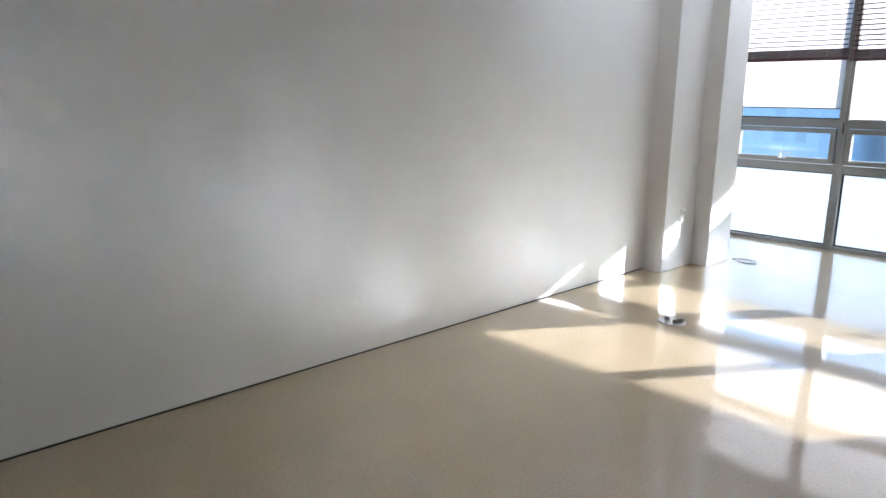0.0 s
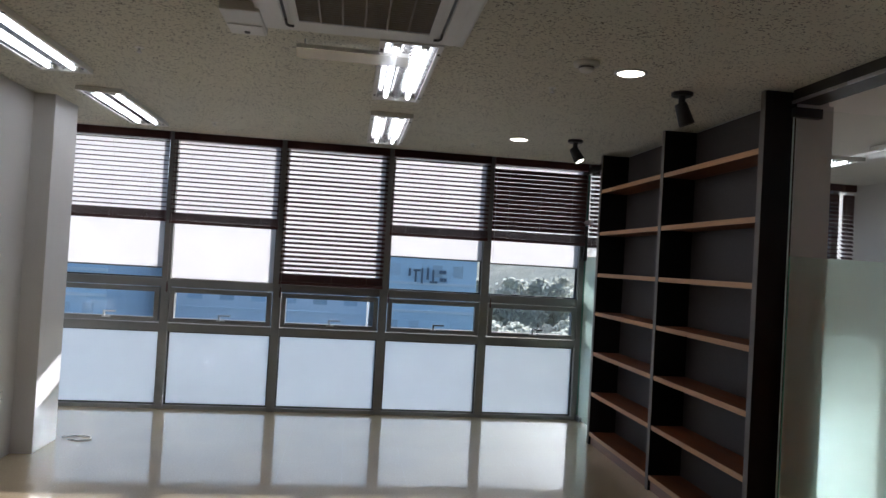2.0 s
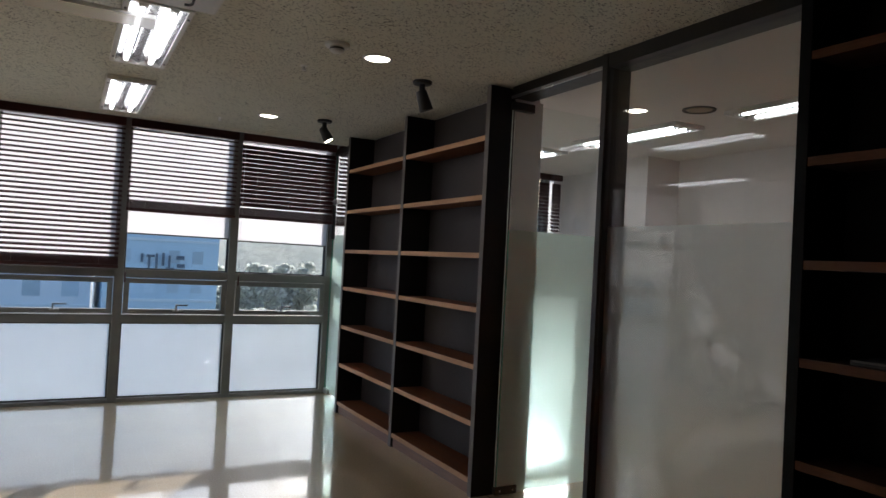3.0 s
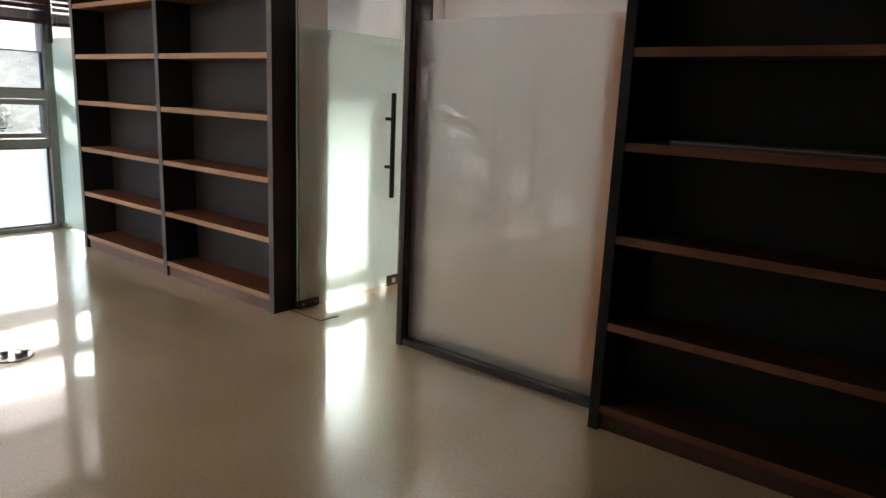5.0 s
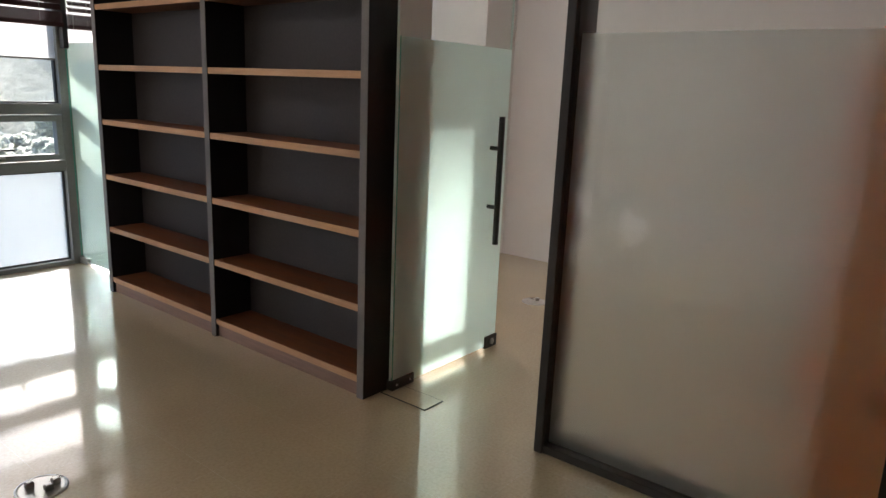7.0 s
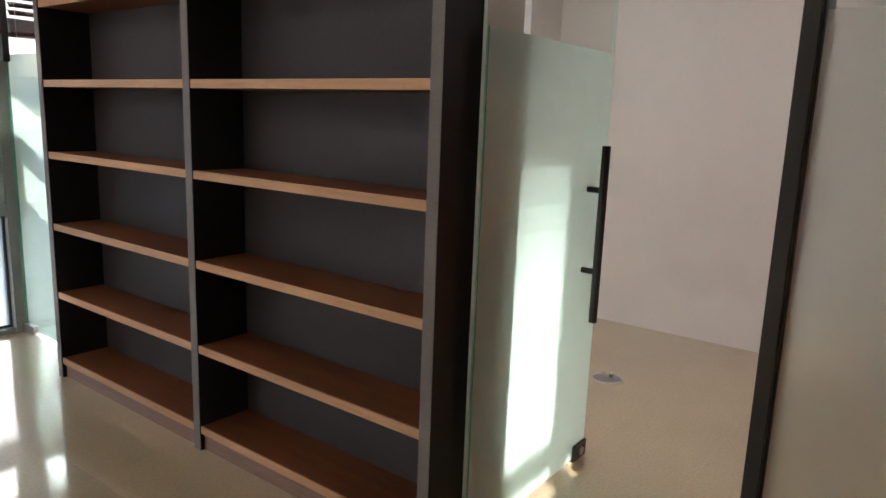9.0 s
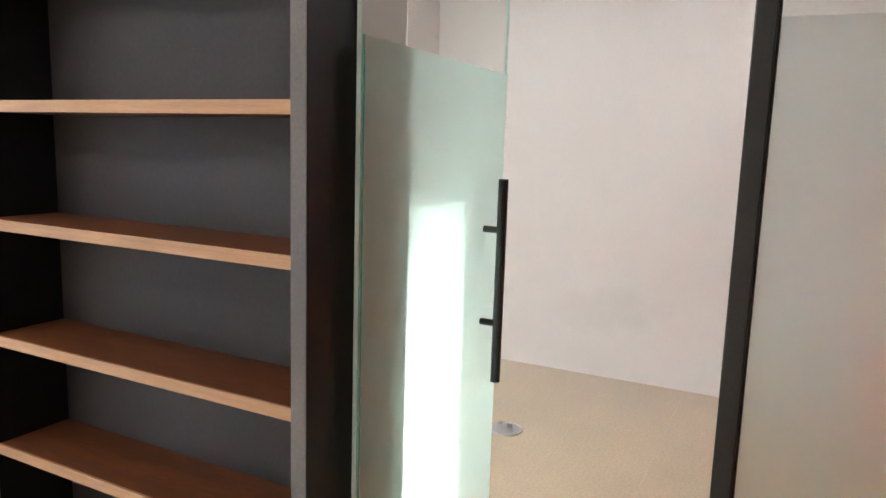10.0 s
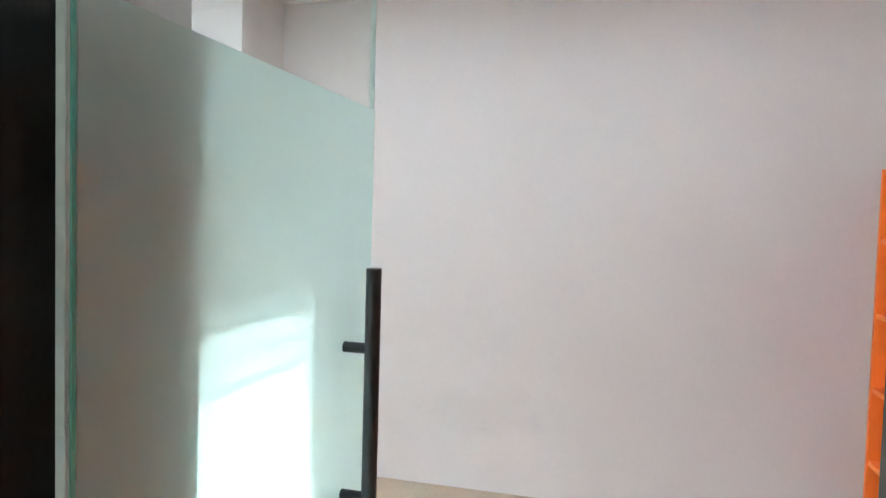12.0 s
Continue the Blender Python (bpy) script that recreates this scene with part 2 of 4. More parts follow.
M_SHADE_BOARD = surface("shaded_red_brown_board", (0.030, 0.010, 0.005), (0.06, 0.02, 0.009), 0.5, 3, 26, 0.1, stretch=(9, 0.8, 9), vary=0.08, spec=0.25)
M_SHADE_EDGE = surface("shaded_red_brown_edge", (0.085, 0.029, 0.010), (0.135, 0.047, 0.017), 0.55, 4, 30, 0.1, stretch=(6, 0.8, 20), vary=0.06, spec=0.25)
M_ORANGE = surface("orange_board", (0.90, 0.19, 0.015), (0.95, 0.24, 0.025), 0.5, 3, 60, 0.1, stretch=(1, 1, 0.2))
M_FRAME = surface("dark_bronze_frame", (0.020, 0.017, 0.0145), (0.034, 0.029, 0.025), 0.4, 9, 150, 0.06, spec=0.4)
M_STEEL = surface("brushed_steel", (0.5, 0.5, 0.5), (0.66, 0.66, 0.65), 0.3, 6, 200, 0.08, metal=1.0)
M_BMETAL = surface("black_metal", (0.012, 0.013, 0.014), (0.024, 0.025, 0.026), 0.4, 9, 150, 0.06, spec=0.5)
M_WHITE = surface("white_plastic", (0.72, 0.71, 0.67), (0.80, 0.79, 0.75), 0.4, 3, 120, 0.04)
M_DARKP = surface("dark_plastic", (0.03, 0.028, 0.025), (0.055, 0.05, 0.045), 0.55, 8, 100, 0.05)
M_GRILL = surface("grille_plastic", (0.27, 0.21, 0.13), (0.36, 0.285, 0.18), 0.5, 8, 100, 0.05)
M_REFL = surface("reflector", (0.42, 0.42, 0.42), (0.55, 0.55, 0.55), 0.3, 9, 40, 0.05, metal=0.7)
M_MIRROR = surface("polished_mirror", (0.34, 0.34, 0.34), (0.50, 0.50, 0.50), 0.22, 9, 40, 0.0, metal=1.0)
M_TUBE = glowing("fluorescent_tube", (1.0, 0.98, 0.93), 4.4)
M_LAMP = glowing("downlight_glow", (1.0, 0.86, 0.66), 7.0)
M_GLASS = clear_glass("window_glass", (0.95, 0.98, 0.99))
M_GLASS_IN = clear_glass("clear_glass", (0.96, 0.98, 0.97), 0.6)
M_GEDGE_P = surface("pale_glass_edge", (0.55, 0.68, 0.64), (0.68, 0.80, 0.76), 0.2, 5, 50, 0.0)
M_GEDGE = surface("glass_edge", (0.10, 0.38, 0.30), (0.18, 0.50, 0.40), 0.2, 5, 50, 0.0)
M_FILM_W = frosted("window_film", (0.80, 0.85, 0.885), 0.28, 0.40, 0.05, 0.15)
M_FILM = frosted("etched_film", (0.895, 1.0, 0.97), 0.48, 0.40, 0.05, 0.24)
M_FILM_P = frosted("etched_film_panel", (0.95, 0.97, 0.965), 0.03, 0.45, 0.02, 0.02)
M_ACRYL = frosted("acrylic", (0.95, 0.95, 0.95), 0.3, 0.1, 0.35, 0.3)
M_ROLLER = frosted("roller_fabric", (0.80, 0.79, 0.79), 1.0, 0.5, 0.02)


# ---- mesh helpers ----
def box(bm, x0, x1, y0, y1, z0, z1):
    v = [bm.verts.new(p) for p in ((x0, y0, z0), (x1, y0, z0), (x1, y1, z0), (x0, y1, z0), (x0, y0, z1), (x1, y0, z1), (x1, y1, z1), (x0, y1, z1))]
    for f in ((3, 2, 1, 0), (4, 5, 6, 7), (0, 1, 5, 4), (1, 2, 6, 5), (2, 3, 7, 6), (3, 0, 4, 7)):
        bm.faces.new([v[i] for i in f])
    return bm


def tube(bm, p, q, r, r2=None, seg=16, caps=True):
    p, q = Vector(p), Vector(q)
    m = Matrix.Translation((p + q) / 2) @ (q - p).to_track_quat("Z", "Y").to_matrix().to_4x4()
    bmesh.ops.create_cone(bm, cap_ends=caps, segments=seg, radius1=r, radius2=r if r2 is None else r2, depth=(q - p).length, matrix=m)
    return bm


def lathe(bm, profile, centre, seg=28, axis=None):
    """Turn (radius, height) pairs round z, at centre; axis tilts it."""
    m = Matrix.Translation(centre)
    if axis:
        m = m @ Vector(axis).to_track_quat("Z", "Y").to_matrix().to_4x4()
    rings = [[bm.verts.new(m @ Vector((r * math.cos(2 * math.pi * i / seg), r * math.sin(2 * math.pi * i / seg), z))) for i in range(seg)] for r, z in profile]
    for a, b in zip(rings, rings[1:]):
        for i in range(seg):
            bm.faces.new((a[i], a[(i + 1) % seg], b[(i + 1) % seg], b[i]))
    bm.faces.new(rings[0][::-1]), bm.faces.new(rings[-1])
    return bm


def mesh_of(name, bm, material, bevel=0.0, smooth=False):
    if bevel:
        bmesh.ops.bevel(bm, geom=bm.edges[:], offset=bevel, segments=2, profile=0.6, affect="EDGES")
    bmesh.ops.recalc_face_normals(bm, faces=bm.faces[:])
    me = bpy.data.meshes.new(name)
    bm.to_mesh(me)
    bm.free()
    me.materials.append(material)
    if smooth:
        for p in me.polygons:
            p.use_smooth = True
    return me


def part(name, bm, material, parent=None, label="", bevel=0.0, smooth=False):
    ob = new(name, mesh_of(name, bm, material, bevel, smooth))
    if parent:
        ob.parent = parent
    return tagged(ob, label)


def slab(name, x0, x1, y0, y1, z0, z1, material, parent=None, label="", bevel=0.0):
    return part(name, box(bmesh.new(), x0, x1, y0, y1, z0, z1), material, parent, label, bevel)


def thing(name, at, label, category, group="", kind=""):
    ob = new(name)
    ob.location = at
    ob.empty_display_size = 0.1
    return tagged(ob, label, category, group, kind)


def structure(name, bm, material, label, category, bevel=0.0):
    return tagged(part(name, bm, material, None, "", bevel), label, category, "", "structure")


# ---- the plan, in metres ----
CEIL, WALL_L, WIN_Y, WALL_R = 2.629, -3.015, 7.94, 4.86
# mullions past 1.93 have made-up spacing that bounds the sunbeam on the door
MULL = [-3.28, -2.225, -1.172, -0.125, 0.905, 1.93, 2.78, 3.62, 4.79, 5.2]
# unseen end of the room, set far back so that bounce light drains away
BACK_Y = -9.0
FRONT, GLASS_X, BODY_BACK = 1.742, 1.943, 2.148      # shelf fronts, partition glass, back of the shelf wall
FILM_TOP = 1.702

structure("floor", box(bmesh.new(), -3.9, 5.3, BACK_Y - 0.2, 8.02, -0.15, 0.0), M_FLOOR, "glossy beige waxed vinyl floor with faint joints", "floor")

# ceiling: boards with open joints, ending before the blind recess
bm = bmesh.new()
box(bm, -3.9, 5.3, BACK_Y - 0.2, 7.60, CEIL + 0.004, CEIL + 0.15)
bx, by = 0.6, 0.3
for i in range(-7, 10):
    for j in range(-32, 26):
        x0, y0 = i * bx - 0.06, j * by - 0.1
        x1, y1 = min(x0 + bx, 5.3 if y0 < 2.25 else 2.0), min(y0 + by, 7.60)
        if x1 - x0 > 0.02 and y1 - y0 > 0.02:
            v = [bm.verts.new(p) for p in ((x0 + 0.0012, y0 + 0.0012, CEIL), (x1 - 0.0012, y0 + 0.0012, CEIL), (x1 - 0.0012, y1 - 0.0012, CEIL), (x0 + 0.0012, y1 - 0.0012, CEIL))]
            bm.faces.new(v[::-1])
structure("ceiling", bm, M_CEIL, "off-white fissured mineral fibre ceiling boards", "ceiling")
structure("ceiling_inner", box(bmesh.new(), 2.0015, 5.3, 2.302, 7.598, CEIL, CEIL + 0.003), M_CEIL_W, "plain white painted ceiling of the inner room", "ceiling")
bm = bmesh.new()
box(bm, -3.9, 5.3, 7.60, 8.12, 2.80, 2.95)
box(bm, -3.9, 5.3, 7.585, 7.60, CEIL - 0.006, 2.80)
structure("ceiling_recess", bm, M_WHITE, "white recess in the ceiling over the blinds", "ceiling")

# left wall with its two column casings, each a step further into the room
structure("wall_west", box(bmesh.new(), -3.9, WALL_L, BACK_Y, 5.875, 0, CEIL), M_WALL, "plain white painted wall with a slight sheen", "wall")
structure("wall_foot_line", box(bmesh.new(), WALL_L, WALL_L + 0.003, BACK_Y, 5.875, 0, 0.009), M_ALU_D, "thin dark line along the foot of the wall", "trim")
structure("column_casing", box(bmesh.new(), -3.9, -2.835, 5.875, 6.375, 0, CEIL), M_WALL, "white painted column casing beside the wall", "column", 0.004)
structure("column_casing", box(bmesh.new(), -3.9, -2.685, 6.375, 6.79, 0, CEIL), M_WALL, "white painted deeper column casing near the window", "column", 0.004)
structure("wall_recess", box(bmesh.new(), -3.9, -3.36, 6.79, 8.02, 0, 2.80), M_WALL, "white painted recess wall beside the window", "wall")
structure("wall_south", box(bmesh.new(), -3.9, 5.3, BACK_Y - 0.2, BACK_Y, 0, CEIL), M_WALL, "unseen plain white end wall, set far back", "wall")
structure("wall_east", box(bmesh.new(), WALL_R, 5.3, 2.4, 7.59, 0, CEIL), M_WALL2, "plain warm white painted wall of the inner room", "wall")
structure("wall_east_end", box(bmesh.new(), 4.95, 5.3, 7.594, 8.02, 0, 2.80), M_WALL2, "warm white painted wall end beside the window", "wall")
structure("inner_column", box(bmesh.new(), 4.42, WALL_R, 5.83, 6.6, 0, CEIL), M_WALL2, "warm white painted column in the inner room", "column", 0.004)
structure("wall_inner_south", box(bmesh.new(), 2.07, 5.3, 2.2, 2.4, 0, CEIL), M_WALL2, "warm white painted end wall of the inner room", "wall")
structure("wall_shelf_back", box(bmesh.new(), 2.004, BODY_BACK, 4.56, 7.04, 0, CEIL), M_WALL, "thin warm white wall behind the bookshelf", "wall")
structure("door_jamb", box(bmesh.new(), 1.93, BODY_BACK, 4.519, 4.5285, 0, 2.554), M_WALL, "pale painted jamb board beside the glass door", "trim")
structure("wall_behind_shelves", box(bmesh.new(), 2.06, 2.25, BACK_Y, 2.2, 0, CEIL), M_WALL, "plain white wall behind the second bookshelf", "wall")


# ---- window wall ----
ROWS_Z = ((0.0, 0.035), (0.745, 0.825), (1.175, 1.255), (2.62, 2.80))
frame_thing = thing("window_1", (0, WIN_Y, 0), "grey aluminium curtain wall window in two rooms", "window", "", "structure")


def under(ob):
    """Shift a part so that it keeps its place under a thing that stands away from the origin."""
    ob.matrix_parent_inverse = ob.parent.matrix_basis.inverted() if ob.parent else Matrix()
    return ob


for x in MULL:
    under(slab("mullion", x - 0.04, x + 0.04, WIN_Y, WIN_Y + 0.10, 0, 2.80, M_ALU, frame_thing, "", 0.003))
for x0, x1 in zip(MULL, MULL[1:]):
    for z0, z1 in ROWS_Z:
        under(slab("transom", x0 + 0.04, x1 - 0.04, WIN_Y + 0.004, WIN_Y + 0.096, z0, z1, M_ALU, frame_thing, "", 0.003))
    # dark gasket lines round the fixed panes
    bm = bmesh.new()
    for z0, z1 in ((0.035, 0.745), (1.255, 2.62)):
        a, b, y = x0 + 0.04, x1 - 0.04, WIN_Y + 0.05
        box(bm, a, a + 0.012, y, y + 0.04, z0, z1), box(bm, b - 0.012, b, y, y + 0.04, z0, z1)
        box(bm, a + 0.012, b - 0.012, y, y + 0.04, z0, z0 + 0.012), box(bm, a + 0.012, b - 0.012, y, y + 0.04, z1 - 0.012, z1)
    under(part("gasket", bm, M_ALU_D, frame_thing))
    p = under(slab("frosted_pane", x0 + 0.045, x1 - 0.045, WIN_Y + 0.066, WIN_Y + 0.074, 0.04, 0.74, M_FILM_W, frame_thing, "frosted blue-white glass pane"))
    p = under(slab("pane", x0 + 0.045, x1 - 0.045, WIN_Y + 0.066, WIN_Y + 0.074, 1.26, 2.615, M_GLASS, frame_thing))
    p.visible_shadow = False


def awning_sash(x0, x1, label):
    s = thing("awning_window", (x0, WIN_Y, 0.83), label, "window", "awning windows", "structure")
    a, b, z0, z1, y0, y1 = x0 + 0.048, x1 - 0.048, 0.833, 1.168, WIN_Y - 0.012, WIN_Y + 0.06
    w = 0.045
    for q in ((a, a + w, z0, z1), (b - w, b, z0, z1), (a + w, b - w, z0, z0 + w), (a + w, b - w, z1 - w, z1)):
        under(slab("sash_rail", q[0], q[1], y0, y1, q[2], q[3], M_ALU, s, "", 0.003))
    p = under(slab("pane", a + w - 0.004, b - w + 0.004, WIN_Y + 0.02, WIN_Y + 0.028, z0 + w - 0.004, z1 - w + 0.004, M_GLASS, s))
    p.visible_shadow = False
    c = (a + b) / 2 + 0.02
    bm = bmesh.new()
    box(bm, c - 0.05, c + 0.03, y0 - 0.014, y0, z0 + 0.026, z0 + 0.042)
    box(bm, c - 0.03, c - 0.012, y0 - 0.04, y0 - 0.010, z0 + 0.036, z0 + 0.085)
    box(bm, c - 0.03, c + 0.085, y0 - 0.045, y0 - 0.027, z0 + 0.082, z0 + 0.097)
    under(part("handle", bm, M_STEEL, s, "grey metal lever handle", 0.003))


for x0, x1 in zip(MULL, MULL[1:]):
    awning_sash(x0, x1, "grey aluminium awning window with a lever handle")

# ---- blinds ----
SLAT_MESH = {}


def slat_mesh(width):
    key = round(width, 3)
    if key not in SLAT_MESH:
        bm = bmesh.new()
        n, d, t = 4, 0.048, 0.003
        ring = []
        for k in range(n + 1):
            u = k / n - 0.5
            ring.append((u * d, 0.004 * (1 - 4 * u * u)))
        top = [[bm.verts.new((sx * width / 2, y, z + t / 2)) for y, z in ring] for sx in (-1, 1)]
        bot = [[bm.verts.new((sx * width / 2, y, z - t / 2)) for y, z in ring] for sx in (-1, 1)]
        for k in range(n):
            bm.faces.new((top[0][k], top[1][k], top[1][k + 1], top[0][k + 1]))
            bm.faces.new((bot[0][k], bot[0][k + 1], bot[1][k + 1], bot[1][k]))
        for e in (0, n):
            bm.faces.new((top[0][e], bot[0][e], bot[1][e], top[1][e]))
        for s in (0, 1):
            bm.faces.new([*top[s], *bot[s][::-1]])
        SLAT_MESH[key] = mesh_of("slat", bm, M_BLIND)
    return SLAT_MESH[key]


def venetian_blind(x0, x1, bottom, tilt, label, closing=0.0):
    y, top, c, w = WIN_Y - 0.075, 2.585, (x0 + x1) / 2, x1 - x0 - 0.045
    b = thing("venetian_blind", (c, y, bottom), label, "blind", "wooden venetian blinds")
    a, e = c - w / 2, c + w / 2
    under(slab("headrail", a, e, y - 0.034, y + 0.03, top, top + 0.075, M_BLIND, b, "", 0.003))
    under(slab("bottom_rail", a - 0.004, e + 0.004, y - 0.028, y + 0.028, bottom, bottom + 0.03, M_BLIND, b, "", 0.004))
    n = 0
    z = bottom + 0.034
    while n < 10:                   # gathered slats on the bottom rail
        s = new("slat", slat_mesh(w))
        s.location, s.parent = (c, y, z), b
        under(s)
        z, n = z + 0.0075, n + 1
    z += 0.030
    while z < top - 0.02:
        s = new("slat", slat_mesh(w))
        s.location, s.rotation_euler, s.parent = (c, y, z), (radians(tilt + closing * max(0, (z - 1.9) / 0.7) + random.uniform(-2, 2)), 0, 0), b
        under(s)
        z += 0.0445
    for u in (0.16, 0.5, 0.84):
        for dy in (-0.027, 0.027):
            under(part("ladder_cord", tube(bmesh.new(), (a + u * w, y + dy, bottom + 0.02), (a + u * w, y + dy, top), 0.0009, seg=5), M_CORD, b))
    bm = tube(bmesh.new(), (a + 0.02, y - 0.04, 1.21), (a + 0.02, y - 0.04, top), 0.0013, seg=5)
    under(part("pull_cord", bm, M_CORD, b))
    bm = lathe(bmesh.new(), [(0.004, 0.05), (0.008, 0.0), (0.0095, -0.03), (0.006, -0.05)], (a + 0.02, y - 0.04, 1.18), 10)
    under(part("cord_tassel", bm, M_BLIND, b, "dark wooden tassel"))


def roller_blind(x0, x1, bottom, label):
    y, c, w = WIN_Y + 0.022, (x0 + x1) / 2, x1 - x0 - 0.095
    b = thing("roller_blind", (c, y, bottom), label, "blind", "white roller blinds")
    under(slab("fabric", c - w / 2, c + w / 2, y, y + 0.0016, bottom, 2.62, M_ROLLER, b))
    under(slab("bottom_bar", c - w / 2, c + w / 2, y - 0.005, y + 0.007, bottom - 0.014, bottom, M_ALU, b, "grey bar", 0.002))


# inner rollers and closing slats are made up to trim and soften that sunbeam
BLIND = [(1.80, 13, 1.365), (1.785, 18, 1.262), (1.26, 27, 1.30), (1.80, 24, 1.60), (1.81, 60, 1.585), (1.80, 40, 1.50), (1.55, 12, 1.50), (1.32, 14, 2.60), (1.32, 30, 1.35)]
for (x0, x1), (b, tilt, r) in zip(zip(MULL, MULL[1:]), BLIND):
    venetian_blind(x0, x1, b, tilt, "dark mahogany wooden venetian blind, partly lowered", 55 if x0 > 3.6 else 0)
    roller_blind(x0, x1, r, "white translucent roller blind, partly lowered")


# ---- bookshelves ----
SHELF_Z = [0.079, 0.438, 0.798, 1.162, 1.512, 1.885, 2.270]
T = 0.030


def bookshelf(ys, label, edge_label, m_panel, m_back, m_board, m_edge):
    """Tall black unit with teak boards between uprights at the given y, nearest last."""
    s = thing("bookshelf", (FRONT, ys[-1], 0), label, "bookshelf", "tall black bookshelves")
    back = 2.0
    for k, y in enumerate(ys):
        t = 0.045
        under(slab("upright", FRONT + 0.002, back, y - t / 2, y + t / 2, 0, CEIL - 0.012, m_panel, s, "", 0.0015))
        under(slab("edge_strip", FRONT - 0.001, FRONT + 0.0015, y - t / 2 + 0.001, y + t / 2 - 0.001, 0, CEIL - 0.012, M_EDGE if m_panel is M_BLACK else m_panel, s, "laminate edge strip"))
    for a, b in zip(ys, ys[1:]):
        hi, lo = max(a, b) - 0.0225, min(a, b) + 0.0225
        under(slab("back_panel", back - 0.012, back, lo, hi, 0, CEIL - 0.012, m_back, s))
        for z in SHELF_Z:
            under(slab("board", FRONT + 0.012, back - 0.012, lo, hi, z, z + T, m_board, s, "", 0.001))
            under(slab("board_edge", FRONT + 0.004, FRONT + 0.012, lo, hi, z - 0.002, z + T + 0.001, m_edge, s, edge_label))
        under(slab("plinth", FRONT + 0.02, FRONT + 0.04, lo, hi, 0.0, SHELF_Z[0] - 0.003, M_PLINTH if m_panel is M_BLACK else m_board, s, "", 0.001))
    return s


bookshelf((7.02, 5.778, 4.552), "tall empty black bookshelf with teak boards beside the glass door", "light teak edge", M_BLACK, M_BACK, M_WOOD, M_WOOD_E)
bookshelf((2.392, 1.14, -0.11), "tall empty black bookshelf with red-brown boards beside the glass panel", "red-brown edge", M_SHADE_BLACK, M_SHADE_BLACK, M_SHADE_BOARD, M_SHADE_EDGE)

# a flat board left lying on one shelf of the second bookshelf
fb = thing("flat_board", (1.87, 1.75, SHELF_Z[3] + T), "thin dark flat board lying on a bookshelf board", "board")
under(slab("sheet", 1.80, 1.97, 1.25, 2.22, SHELF_Z[3] + T, SHELF_Z[3] + T + 0.018, M_DARKP, fb, "", 0.002))
under(slab("light_edge", 1.797, 1.7995, 1.26, 2.21, SHELF_Z[3] + T + 0.010, SHELF_Z[3] + T + 0.0165, M_EDGE, fb, "pale edge"))

# ---- glass partition ----
part_frame = thing("partition_frame", (1.95, 3.5, 0), "black metal frame of the glass partition", "frame", "", "structure")
under(slab("post", 1.895, 2.065, 3.624, 3.662, 0, CEIL, M_FRAME, part_frame, "", 0.003))
under(slab("bottom_rail", 1.905, 2.065, 2.417, 3.624, 0, 0.036, M_FRAME, part_frame, "", 0.003))
under(slab("header", 1.905, 2.065, 2.417, 3.624, 2.555, CEIL, M_FRAME, part_frame, "", 0.003))
under(slab("header", 1.905, 2.065, 3.662, 4.527, 2.555, CEIL, M_FRAME, part_frame, "", 0.003))
# black strip added so that the recessed side of the post reads dark
under(slab("gasket", 1.915, 1.9375, 3.6195, 3.6235, 0.038, 2.553, M_ALU_D, part_frame, "thin black strip on the post's recessed side"))
under(slab("side_post", 1.905, 2.065, 2.417, 2.45, 0.036, 2.555, M_FRAME, part_frame, "", 0.003))
under(slab("track_trim", 1.893, 1.9045, 3.665, 4.52, 2.55, 2.566, M_STEEL, part_frame, "steel strip"))
panel = thing("glass_panel", (GLASS_X, 3.0, 0.07), "fixed glass panel with frosted film below clear glass", "glass panel", "", "structure")
under(slab("pane", GLASS_X - 0.005, GLASS_X + 0.005, 2.45, 3.624, 0.036, 2.555, M_GLASS_IN, panel))
under(slab("film", GLASS_X + 0.006, GLASS_X + 0.0075, 2.452, 3.622, 0.038, FILM_TOP, M_FILM_P, panel, "frosted film"))


def patch(name, x0, x1, y0, y1, z0, z1, parent, m=M_BMETAL):
    return under(slab(name, x0, x1, y0, y1, z0, z1, m, parent, "", 0.004))


